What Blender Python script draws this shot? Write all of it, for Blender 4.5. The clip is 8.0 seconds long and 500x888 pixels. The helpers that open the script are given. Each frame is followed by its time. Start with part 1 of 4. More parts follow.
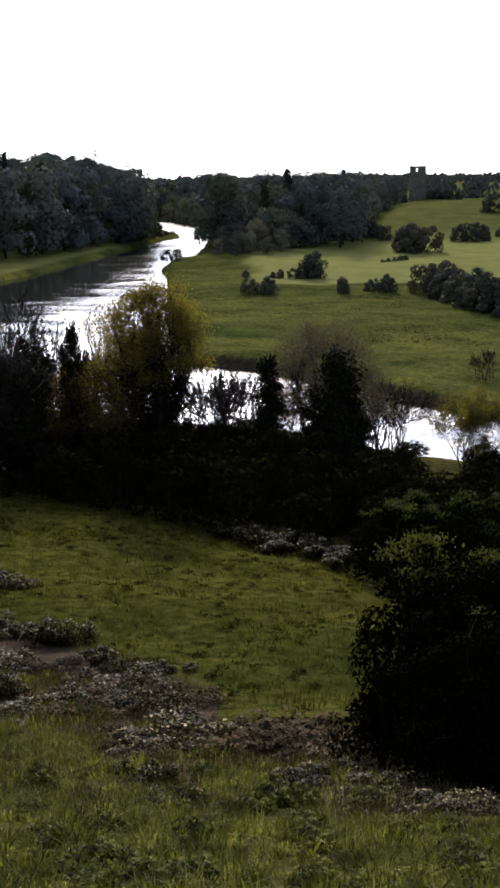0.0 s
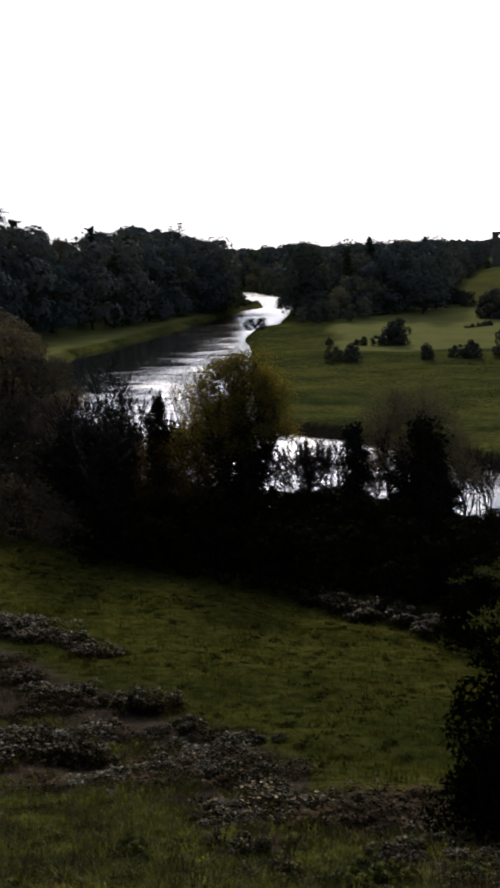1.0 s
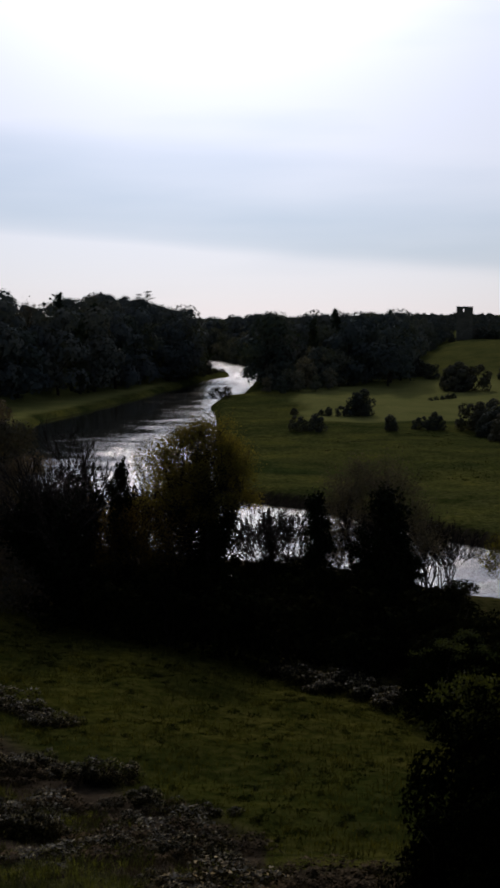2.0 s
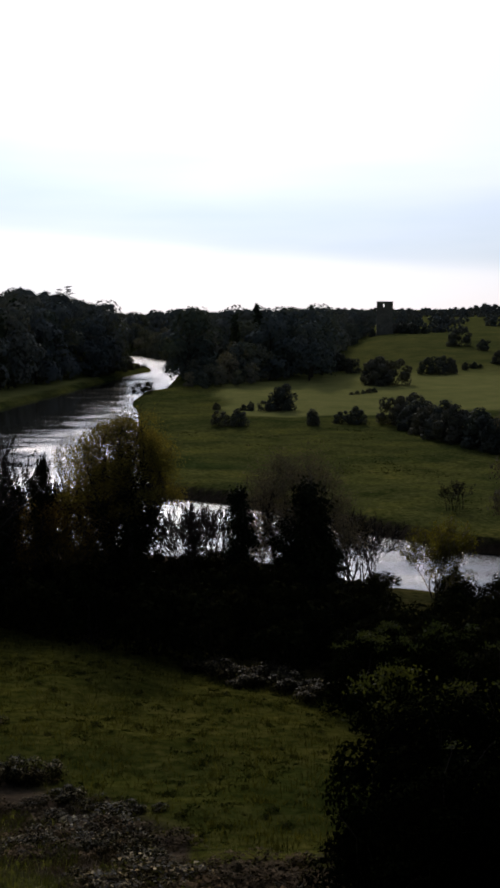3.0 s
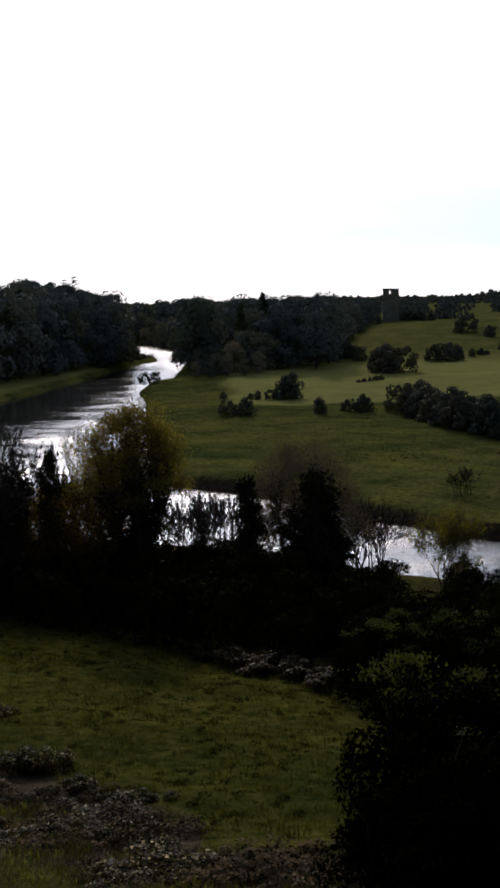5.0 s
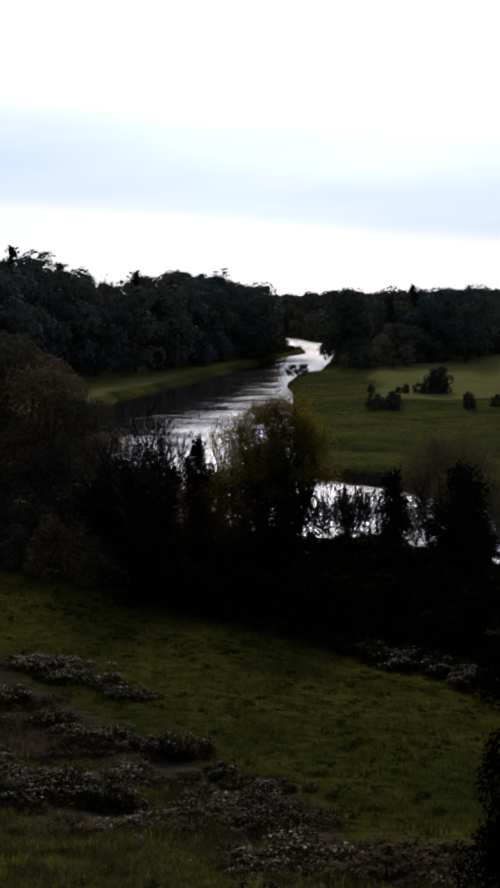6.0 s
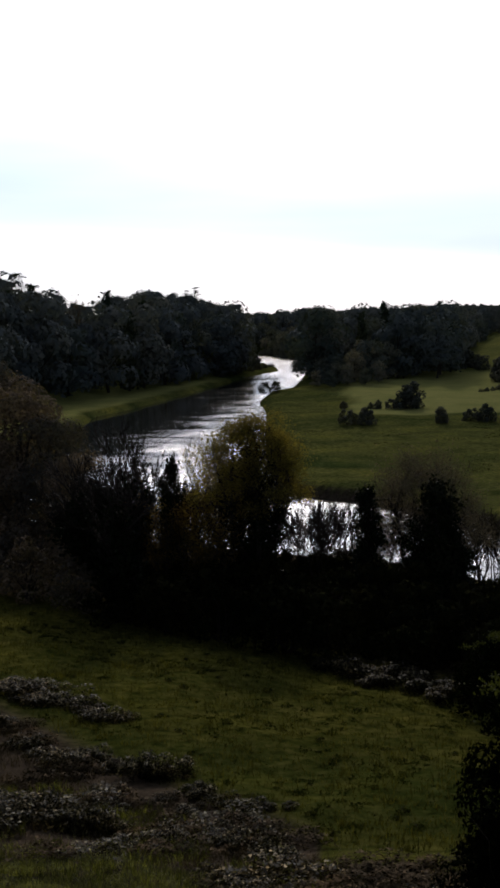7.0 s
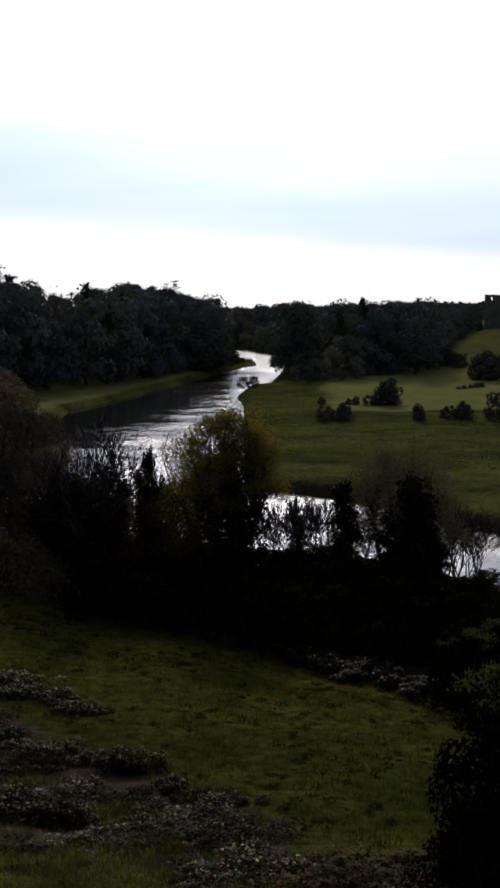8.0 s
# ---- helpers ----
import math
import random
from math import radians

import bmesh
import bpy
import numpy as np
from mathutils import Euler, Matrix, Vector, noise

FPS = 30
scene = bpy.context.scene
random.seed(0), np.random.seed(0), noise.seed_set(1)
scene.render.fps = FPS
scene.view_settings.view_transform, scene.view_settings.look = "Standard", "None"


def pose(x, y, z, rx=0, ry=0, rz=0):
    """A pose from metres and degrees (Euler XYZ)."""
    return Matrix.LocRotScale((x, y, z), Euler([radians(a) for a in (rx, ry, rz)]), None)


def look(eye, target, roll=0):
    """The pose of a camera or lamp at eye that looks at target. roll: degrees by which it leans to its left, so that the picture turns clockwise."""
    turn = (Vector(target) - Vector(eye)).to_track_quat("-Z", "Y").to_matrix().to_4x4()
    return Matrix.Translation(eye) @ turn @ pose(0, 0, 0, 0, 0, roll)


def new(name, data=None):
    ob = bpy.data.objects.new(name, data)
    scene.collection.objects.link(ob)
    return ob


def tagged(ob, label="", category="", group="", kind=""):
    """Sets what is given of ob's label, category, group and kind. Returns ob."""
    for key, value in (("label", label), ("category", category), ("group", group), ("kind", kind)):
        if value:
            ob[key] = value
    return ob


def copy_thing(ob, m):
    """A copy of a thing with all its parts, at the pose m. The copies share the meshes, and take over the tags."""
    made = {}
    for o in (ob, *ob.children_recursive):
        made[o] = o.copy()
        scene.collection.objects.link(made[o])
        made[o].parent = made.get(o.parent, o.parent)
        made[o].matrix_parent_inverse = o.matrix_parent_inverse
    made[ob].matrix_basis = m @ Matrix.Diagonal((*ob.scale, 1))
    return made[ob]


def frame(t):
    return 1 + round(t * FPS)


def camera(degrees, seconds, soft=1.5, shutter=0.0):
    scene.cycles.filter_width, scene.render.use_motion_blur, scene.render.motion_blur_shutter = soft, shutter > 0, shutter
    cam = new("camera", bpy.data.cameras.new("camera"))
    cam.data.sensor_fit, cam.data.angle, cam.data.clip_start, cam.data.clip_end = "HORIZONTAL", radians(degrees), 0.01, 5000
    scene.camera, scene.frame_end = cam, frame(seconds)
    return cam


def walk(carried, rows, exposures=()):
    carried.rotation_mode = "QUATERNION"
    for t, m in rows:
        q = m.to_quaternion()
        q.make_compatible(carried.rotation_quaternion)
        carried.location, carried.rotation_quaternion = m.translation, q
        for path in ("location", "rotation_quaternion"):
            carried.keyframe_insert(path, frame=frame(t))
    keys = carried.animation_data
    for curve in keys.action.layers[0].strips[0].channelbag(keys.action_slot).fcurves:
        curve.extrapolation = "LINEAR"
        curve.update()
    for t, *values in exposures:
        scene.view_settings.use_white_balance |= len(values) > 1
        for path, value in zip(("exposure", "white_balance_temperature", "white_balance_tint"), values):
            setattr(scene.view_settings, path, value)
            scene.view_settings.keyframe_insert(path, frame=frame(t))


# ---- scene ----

# ------------------------------------------------------------------ camera
EYE = (0.0, 0.0, 25.0)


def aim(yaw, pitch, roll, sway=0.0):
    """A pose at the eye, swayed sideways a little: yaw to the left from +y, pitch up, roll as look() has it; radians."""
    eye = Vector(EYE) + Vector((sway, 0, 0))
    way = Vector((-math.sin(yaw) * math.cos(pitch), math.cos(yaw) * math.cos(pitch), math.sin(pitch)))
    return look(eye, eye + way * 10, math.degrees(roll))


cam = camera(23.0, 8.0, soft=3.0, shutter=0.15)
ROWS = [
    (0.0, aim(0.0, -0.21725, 0.0)),
    (0.2, aim(0.00490, -0.22053, -0.01715)),
    (0.5, aim(0.01602, -0.20405, -0.02658)),
    (0.7, aim(0.02631, -0.18848, -0.02187, -0.04)),
    (1.0, aim(0.06888, -0.16179, -0.0196, -0.14)),
    (1.2, aim(0.1056, -0.15364, -0.03118, -0.16)),
    (2.3, aim(0.01447, -0.09788, 0.01555)),
    (2.5, aim(0.00618, -0.11137, 0.01786)),
    (2.8, aim(-0.00838, -0.11061, -0.00710)),
    (3.0, aim(-0.02399, -0.11024, 0.00023)),
    (3.2, aim(-0.03218, -0.10847, 0.00292)),
    (3.5, aim(-0.03417, -0.1126, -0.00181)),
    (3.8, aim(-0.03681, -0.11193, -0.00690)),
    (4.0, aim(-0.04835, -0.1081, 0.00119)),
    (4.2, aim(-0.05787, -0.10626, 0.00598)),
    (5.3, aim(0.01511, -0.12207, -0.00807)),
    (5.5, aim(0.04529, -0.11871, 0.005)),
    (5.8, aim(0.07057, -0.11924, -0.00425)),
    (6.0, aim(0.10199, -0.12473, -0.00528)),
    (6.2, aim(0.12247, -0.12857, -0.01229)),
    (6.5, aim(0.10862, -0.12337, -0.01966)),
    (6.8, aim(0.09195, -0.11214, -0.02219)),
    (7.0, aim(0.08023, -0.11025, -0.01819)),
    (7.2, aim(0.07109, -0.10923, -0.01148)),
    (7.5, aim(0.06316, -0.11079, -0.00791)),
    (7.8, aim(0.06114, -0.11378, -0.00682)),
    (8.0, aim(0.06172, -0.11498, -0.00319)),
]
STOPS = [(0.0, -0.25), (0.5, -0.28), (1.0, -1.4), (1.2, -1.5), (2.3, -2.5), (2.5, -2.22), (3.0, -1.9), (3.5, -2.05), (4.2, -1.85), (5.3, -1.55), (5.5, -1.55), (6.0, -1.95), (6.2, -2.5), (6.5, -1.75), (7.0, -1.75), (8.0, -1.9)]
EXPOSURES = [(t, stops, 6250, 16.5) for t, stops in STOPS]
walk(cam, ROWS, EXPOSURES)

# ------------------------------------------------------------------ world and sun
SUN_AZ, SUN_EL = radians(-4.2), radians(26)
world = bpy.data.worlds.new("sky")
scene.world = world
world.use_nodes = True
wn, wl = world.node_tree.nodes, world.node_tree.links
wn.clear()
w_out = wn.new("ShaderNodeOutputWorld")
w_bg = wn.new("ShaderNodeBackground")
w_sky = wn.new("ShaderNodeTexSky")
w_sky.sky_type = "NISHITA"
w_sky.sun_disc = False
w_sky.sun_elevation = SUN_EL
w_sky.sun_rotation = SUN_AZ % (2 * math.pi)
w_sky.air_density, w_sky.dust_density, w_sky.ozone_density = 1.0, 0.1, 1.5
w_bg.inputs["Strength"].default_value = 0.075
SUN_WAY = (math.sin(SUN_AZ) * math.cos(SUN_EL), math.cos(SUN_AZ) * math.cos(SUN_EL), math.sin(SUN_EL))
# thin streaked cloud, brightest round the sun
w_co = wn.new("ShaderNodeTexCoord")
w_map = wn.new("ShaderNodeMapping")
w_map.inputs["Scale"].default_value = (1.6, 1.6, 11.0)
w_map.inputs["Rotation"].default_value = (0, radians(-7), 0)
w_noise = wn.new("ShaderNodeTexNoise")
w_noise.inputs["Scale"].default_value = 1.5
w_noise.inputs["Detail"].default_value = 4
w_noise.inputs["Roughness"].default_value = 0.45
w_tone = wn.new("ShaderNodeValToRGB")
w_tone.color_ramp.elements[0].position, w_tone.color_ramp.elements[1].position = 0.36, 0.60
w_tone.color_ramp.elements[0].color, w_tone.color_ramp.elements[1].color = (0.64, 0.745, 0.88, 1), (0.96, 0.99, 1.07, 1)
w_dot = wn.new("ShaderNodeVectorMath")
w_dot.operation = "DOT_PRODUCT"
w_dot.inputs[1].default_value = SUN_WAY
w_glow = wn.new("ShaderNodeMapRange")
w_glow.interpolation_type = "SMOOTHSTEP"
for key, value in (("From Min", 0.62), ("From Max", 1.0), ("To Min", 0.19), ("To Max", 3.6)):
    w_glow.inputs[key].default_value = value
w_clip = wn.new("ShaderNodeMath")
w_clip.operation = "MAXIMUM"
w_clip.inputs[1].default_value = 0.0
w_pow = wn.new("ShaderNodeMath")
w_pow.operation = "POWER"
w_pow.inputs[1].default_value = 55.0
w_core = wn.new("ShaderNodeMath")
w_core.operation = "MULTIPLY_ADD"
w_core.inputs[1].default_value = 10.0
w_cloud = wn.new("ShaderNodeBackground")
w_add = wn.new("ShaderNodeAddShader")
wl.new(w_co.outputs["Generated"], w_map.inputs["Vector"])
wl.new(w_map.outputs["Vector"], w_noise.inputs["Vector"])
w_sep = wn.new("ShaderNodeSeparateXYZ")
w_band = wn.new("ShaderNodeFloatCurve")
w_curve = w_band.mapping.curves[0]
w_curve.points[0].location, w_curve.points[1].location = (0.0, 0.78), (1.0, 0.6)
for spot in ((0.038, 0.76), (0.060, 0.31), (0.096, 0.36), (0.145, 0.70), (0.21, 0.85)):
    w_curve.points.new(*spot)
w_mean = wn.new("ShaderNodeMix")
w_mean.inputs["Factor"].default_value = 0.5
w_turn = wn.new("ShaderNodeMapping")
w_turn.inputs["Rotation"].default_value = (0, radians(-4), 0)
wl.new(w_co.outputs["Generated"], w_turn.inputs["Vector"])
wl.new(w_turn.outputs["Vector"], w_sep.inputs["Vector"])
wl.new(w_sep.outputs["Z"], w_band.inputs["Value"])
wl.new(w_noise.outputs["Fac"], w_mean.inputs["A"])
wl.new(w_band.outputs["Value"], w_mean.inputs["B"])
wl.new(w_mean.outputs["Result"], w_tone.inputs["Fac"])
wl.new(w_co.outputs["Generated"], w_dot.inputs[0])
wl.new(w_dot.outputs["Value"], w_glow.inputs["Value"])
wl.new(w_tone.outputs["Color"], w_cloud.inputs["Color"])
wl.new(w_dot.outputs["Value"], w_clip.inputs[0])
wl.new(w_clip.outputs["Value"], w_pow.inputs[0])
wl.new(w_pow.outputs["Value"], w_core.inputs[0])
wl.new(w_glow.outputs["Result"], w_core.inputs[2])
wl.new(w_core.outputs["Value"], w_cloud.inputs["Strength"])
wl.new(w_sky.outputs["Color"], w_bg.inputs["Color"])
wl.new(w_bg.outputs["Background"], w_add.inputs[0])
wl.new(w_cloud.outputs["Background"], w_add.inputs[1])
wl.new(w_add.outputs["Shader"], w_out.inputs["Surface"])

sun_data = bpy.data.lights.new("sun", "SUN")
sun_data.energy, sun_data.angle, sun_data.color = 5.0, radians(0.6), (1.0, 0.91, 0.76)
sun = new("sun", sun_data)
sun.matrix_world = look((200 * math.sin(SUN_AZ) * math.cos(SUN_EL), 200 * math.cos(SUN_AZ) * math.cos(SUN_EL), 200 * math.sin(SUN_EL)), (0, 0, 0))


# ------------------------------------------------------------------ materials
def material(name):
    m = bpy.data.materials.new(name)
    m.use_nodes = True
    n, l = m.node_tree.nodes, m.node_tree.links
    return m, n, l, n["Principled BSDF"], n["Material Output"]


def noise_node(n, l, scale, detail=4, rough=0.55, stretch=(1, 1, 1), space="Object"):
    co, mp, tx = n.new("ShaderNodeTexCoord"), n.new("ShaderNodeMapping"), n.new("ShaderNodeTexNoise")
    mp.inputs["Scale"].default_value = stretch
    tx.inputs["Scale"].default_value, tx.inputs["Detail"].default_value, tx.inputs["Roughness"].default_value = scale, detail, rough
    l.new(co.outputs[space], mp.inputs["Vector"])
    l.new(mp.outputs["Vector"], tx.inputs["Vector"])
    return tx.outputs["Fac"]


def ramp(n, l, fac, stops):
    r = n.new("ShaderNodeValToRGB")
    e = r.color_ramp.elements
    while len(e) < len(stops):
        e.new(0.5)
    for k, (p, c) in enumerate(stops):
        e[k].position, e[k].color = p, (*c, 1)
    l.new(fac, r.inputs["Fac"])
    return r.outputs["Color"]


def mixed(n, l, fac, a, b, blend="MIX"):
    m = n.new("ShaderNodeMix")
    m.data_type, m.blend_type = "RGBA", blend
    for slot, v in (("Factor", fac), ("A", a), ("B", b)):
        if hasattr(v, "node"):
            l.new(v, m.inputs[slot])
        else:
            m.inputs[slot].default_value = v if slot == "Factor" else (*v, 1)
    return m.outputs["Result"]


def leaf_material(name, dark, light, glow=0.35, rough=0.6, spec=0.15, bias=0.0, patch=(0.45, 0.78, 1.15)):
    """Leaves: two tones by leaf and by plant, some light passing through."""
    m, n, l, p, out = material(name)
    geo, info = n.new("ShaderNodeNewGeometry"), n.new("ShaderNodeObjectInfo")
    col = ramp(n, l, geo.outputs["Random Per Island"], [(bias, dark), (1.0, light)])
    tone = ramp(n, l, info.outputs["Random"], [(0.0, (0.72, 0.78, 0.75)), (0.5, (1.0, 1.0, 1.0)), (1.0, (1.28, 1.15, 0.95))])
    col = mixed(n, l, 1.0, col, tone, "MULTIPLY")
    big = noise_node(n, l, patch[0], 3)
    lo, hi = patch[1], patch[2]
    col = mixed(n, l, 1.0, col, ramp(n, l, big, [(0.36, (lo * 0.96, lo * 1.02, lo * 1.02)), (0.64, (hi * 1.04, hi * 0.98, hi * 0.87))]), "MULTIPLY")
    l.new(col, p.inputs["Base Color"])
    p.inputs["Roughness"].default_value, p.inputs["Specular IOR Level"].default_value = rough, spec
    tr, mx = n.new("ShaderNodeBsdfTranslucent"), n.new("ShaderNodeMixShader")
    l.new(mixed(n, l, 1.0, col, (1.2, 1.25, 0.55), "MULTIPLY"), tr.inputs["Color"])
    mx.inputs["Fac"].default_value = glow
    l.new(p.outputs["BSDF"], mx.inputs[1])
    l.new(tr.outputs["BSDF"], mx.inputs[2])
    l.new(mx.outputs["Shader"], out.inputs["Surface"])
    return m


def bark_material(name, a, b):
    m, n, l, p, out = material(name)
    f = noise_node(n, l, 5.0, 5, 0.65, (1, 1, 0.25))
    l.new(ramp(n, l, f, [(0.3, a), (0.7, b)]), p.inputs["Base Color"])
    p.inputs["Roughness"].default_value, p.inputs["Specular IOR Level"].default_value = 0.9, 0.15
    bp = n.new("ShaderNodeBump")
    bp.inputs["Strength"].default_value, bp.inputs["Distance"].default_value = 0.6, 0.05
    l.new(f, bp.inputs["Height"])
    l.new(bp.outputs["Normal"], p.inputs["Normal"])
    return m


# Both woodland leaves are greyed towards blue, with distance haze in their colour.
M_WOOD = leaf_material("hazed_woodland_leaf", (0.110, 0.128, 0.146), (0.146, 0.162, 0.174), 0.06, 0.8, 0.0)
M_WOOD2 = leaf_material("hazed_woodland_leaf_fresh", (0.096, 0.112, 0.104), (0.138, 0.152, 0.138), 0.09, 0.8, 0.0)
M_CATKIN = leaf_material("catkin_leaf", (0.150, 0.150, 0.132), (0.215, 0.205, 0.170), 0.12, 0.8, 0.0)
M_CONIFER = leaf_material("conifer_needles", (0.028, 0.040, 0.034), (0.060, 0.078, 0.058), 0.06, 0.8, 0.0)
M_HAW = leaf_material("hawthorn_leaf", (0.074, 0.080, 0.078), (0.112, 0.116, 0.106), 0.06, 0.8, 0.0)
M_WILLOW = leaf_material("willow_leaf", (0.105, 0.084, 0.026), (0.235, 0.188, 0.058), 0.45, 0.8, 0.0)
M_BUD = leaf_material("budding_leaf", (0.098, 0.082, 0.075), (0.172, 0.142, 0.124), 0.18, 0.8, 0.0)
M_BROWN = leaf_material("sallow_bud_leaf", (0.070, 0.052, 0.020), (0.150, 0.108, 0.042), 0.35, 0.8, 0.0)
M_SALLOW = leaf_material("sallow_leaf", (0.068, 0.066, 0.016), (0.155, 0.142, 0.036), 0.4, 0.8, 0.0)
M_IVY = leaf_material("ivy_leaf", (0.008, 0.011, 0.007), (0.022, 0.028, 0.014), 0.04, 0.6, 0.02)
# Near-black leaf colour stands in for the deep shade of the thicket.
M_THICKET = leaf_material("shade_dark_thicket_leaf", (0.010, 0.012, 0.006), (0.021, 0.021, 0.009), 0.08, 0.8, 0.0)
# Elder leaf far below its own tone: the bushes' backlit shade is in it.
M_SHRUB = leaf_material("shade_dark_elder_leaf", (0.004, 0.006, 0.002), (0.011, 0.014, 0.004), 0.06, 0.8, 0.0)
# Half the leaves dark, others pale: shadow and glints put into leaf colour.
M_BRAMBLE = leaf_material("bramble_leaf", (0.015, 0.015, 0.008), (0.235, 0.200, 0.122), 0.18, 0.5, 0.022, 0.5, (1.2, 0.40, 1.3))
# Old leaf under the heaps, coloured darker to stand for their shade.
M_OLD_SHADED = leaf_material("shaded_old_bramble_leaf", (0.010, 0.008, 0.005), (0.036, 0.027, 0.016), 0.08, 0.8, 0.0)
# Almost black leaf; the big shrub's shaded flank is put into this colour.
M_BIG = leaf_material("shade_dark_shrub_leaf", (0.002, 0.003, 0.0015), (0.006, 0.007, 0.003), 0.02, 0.9, 0.0)
M_BRACKEN = leaf_material("dead_bracken", (0.036, 0.028, 0.020), (0.110, 0.082, 0.056), 0.15, 0.9, 0.0)
M_GRASS = leaf_material("grass_blade", (0.034, 0.043, 0.011), (0.208, 0.210, 0.052), 0.40, 0.5, 0.02, 0.1, (1.1, 0.32, 1.45))
M_WEED = leaf_material("weed_leaf", (0.034, 0.044, 0.009), (0.130, 0.136, 0.036), 0.38, 0.5, 0.012)
M_STRAW = leaf_material("dry_stalk", (0.16, 0.14, 0.07), (0.34, 0.31, 0.19), 0.25, 0.6, 0.15)
M_FIELD = leaf_material("pasture_blade", (0.032, 0.036, 0.010), (0.084, 0.086, 0.026), 0.3, 0.8, 0.0, 0.0, (0.9, 0.55, 1.3))
M_RUSH = leaf_material("rush_blade", (0.016, 0.021, 0.005), (0.042, 0.047, 0.010), 0.15, 0.8, 0.0)
M_TUFT = leaf_material("tuft_blade", (0.016, 0.022, 0.005), (0.050, 0.056, 0.012), 0.2, 0.8, 0.0)
M_BARK = bark_material("bark", (0.022, 0.018, 0.014), (0.065, 0.054, 0.044))
M_TWIG = bark_material("twig_bark", (0.014, 0.011, 0.009), (0.034, 0.027, 0.022))
M_PALE = bark_material("pale_twig_bark", (0.09, 0.072, 0.046), (0.20, 0.165, 0.11))
M_SHOOT = leaf_material("fresh_shoot_leaf", (0.034, 0.042, 0.014), (0.082, 0.096, 0.032), 0.25, 0.7, 0.05)


def ground_material():
    m, n, l, p, out = material("pasture")
    fine, mid, big = noise_node(n, l, 1.6, 6, 0.65), noise_node(n, l, 0.14, 5, 0.6), noise_node(n, l, 0.035, 4, 0.55, (0.6, 1.3, 1))
    a = ramp(n, l, fine, [(0.32, (0.024, 0.032, 0.010)), (0.5, (0.063, 0.071, 0.020)), (0.70, (0.114, 0.110, 0.040))])
    b = ramp(n, l, mid, [(0.3, (0.52, 0.60, 0.58)), (0.5, (1.0, 1.0, 1.0)), (0.70, (1.32, 1.25, 1.0))])
    c = ramp(n, l, big, [(0.36, (0.55, 0.66, 0.66)), (0.5, (0.97, 0.95, 0.92)), (0.64, (1.20, 1.13, 1.0))])
    lush, rough = n.new("ShaderNodeAttribute"), n.new("ShaderNodeAttribute")
    lush.attribute_name, rough.attribute_name = "lush", "rough"
    base = mixed(n, l, 1.0, mixed(n, l, 1.0, a, b, "MULTIPLY"), c, "MULTIPLY")
    tame = n.new("ShaderNodeAttribute")
    tame.attribute_name = "pasture"
    base = mixed(n, l, tame.outputs["Fac"], base, mixed(n, l, 1.0, base, (0.82, 0.76, 0.56), "MULTIPLY"))
    base = mixed(n, l, lush.outputs["Fac"], base, mixed(n, l, 1.0, ramp(n, l, mid, [(0.3, (0.135, 0.145, 0.048)), (0.7, (0.195, 0.192, 0.070))]), ramp(n, l, fine, [(0.3, (0.85, 0.88, 0.85)), (0.7, (1.1, 1.08, 1.0))]), "MULTIPLY"))
    earth = ramp(n, l, fine, [(0.3, (0.024, 0.018, 0.013)), (0.7, (0.076, 0.057, 0.040))])
    base = mixed(n, l, rough.outputs["Fac"], base, earth)
    l.new(base, p.inputs["Base Color"])
    p.inputs["Roughness"].default_value, p.inputs["Specular IOR Level"].default_value = 1.0, 0.0
    bp = n.new("ShaderNodeBump")
    bp.inputs["Strength"].default_value, bp.inputs["Distance"].default_value = 0.5, 0.25
    l.new(fine, bp.inputs["Height"])
    l.new(bp.outputs["Normal"], p.inputs["Normal"])
    return m


def water_material():
    """River water: wind ripples on the open reaches, a sheltered band under the wooded bank."""
    m, n, l, p, out = material("river_water")
    p.inputs["Base Color"].default_value = (0.012, 0.014, 0.012, 1)
    p.inputs["IOR"].default_value = 1.33
    ripple = noise_node(n, l, 1.3, 5, 0.65, (1.0, 0.5, 1))
    streak = noise_node(n, l, 0.10, 6, 0.74, (0.55, 1.5, 1))
    co, sep = n.new("ShaderNodeTexCoord"), n.new("ShaderNodeSeparateXYZ")
    l.new(co.outputs["Object"], sep.inputs["Vector"])

    def ranged(value, a, b, c, d):
        node = n.new("ShaderNodeMapRange")
        for key, v in (("From Min", a), ("From Max", b), ("To Min", c), ("To Max", d)):
            node.inputs[key].default_value = v
        l.new(value, node.inputs["Value"])
        return node.outputs["Result"]

    def plus(a, b):
        node = n.new("ShaderNodeMath")
        l.new(a, node.inputs[0])
        l.new(b, node.inputs[1])
        return node.outputs["Value"]

    across = plus(plus(sep.outputs["X"], ranged(sep.outputs["Y"], 290, 225, 0, 12)), ranged(sep.outputs["Y"], 430, 520, 0, 30))
    open_water = plus(ranged(streak, 0.3, 0.7, 0.16, 0.84), ranged(across, -44, -14, -0.28, 0.30))
    wind = ramp(n, l, open_water, [(0.44, (0.05, 0.05, 0.05)), (0.60, (0.40, 0.40, 0.40)), (0.80, (1.0, 1.0, 1.0))])
    l.new(ramp(n, l, open_water, [(0.40, (0.06, 0.06, 0.06)), (0.80, (0.20, 0.20, 0.20))]), p.inputs["Roughness"])
    bp = n.new("ShaderNodeBump")
    bp.inputs["Distance"].default_value = 0.24
    l.new(wind, bp.inputs["Strength"])
    l.new(ripple, bp.inputs["Height"])
    l.new(bp.outputs["Normal"], p.inputs["Normal"])
    return m


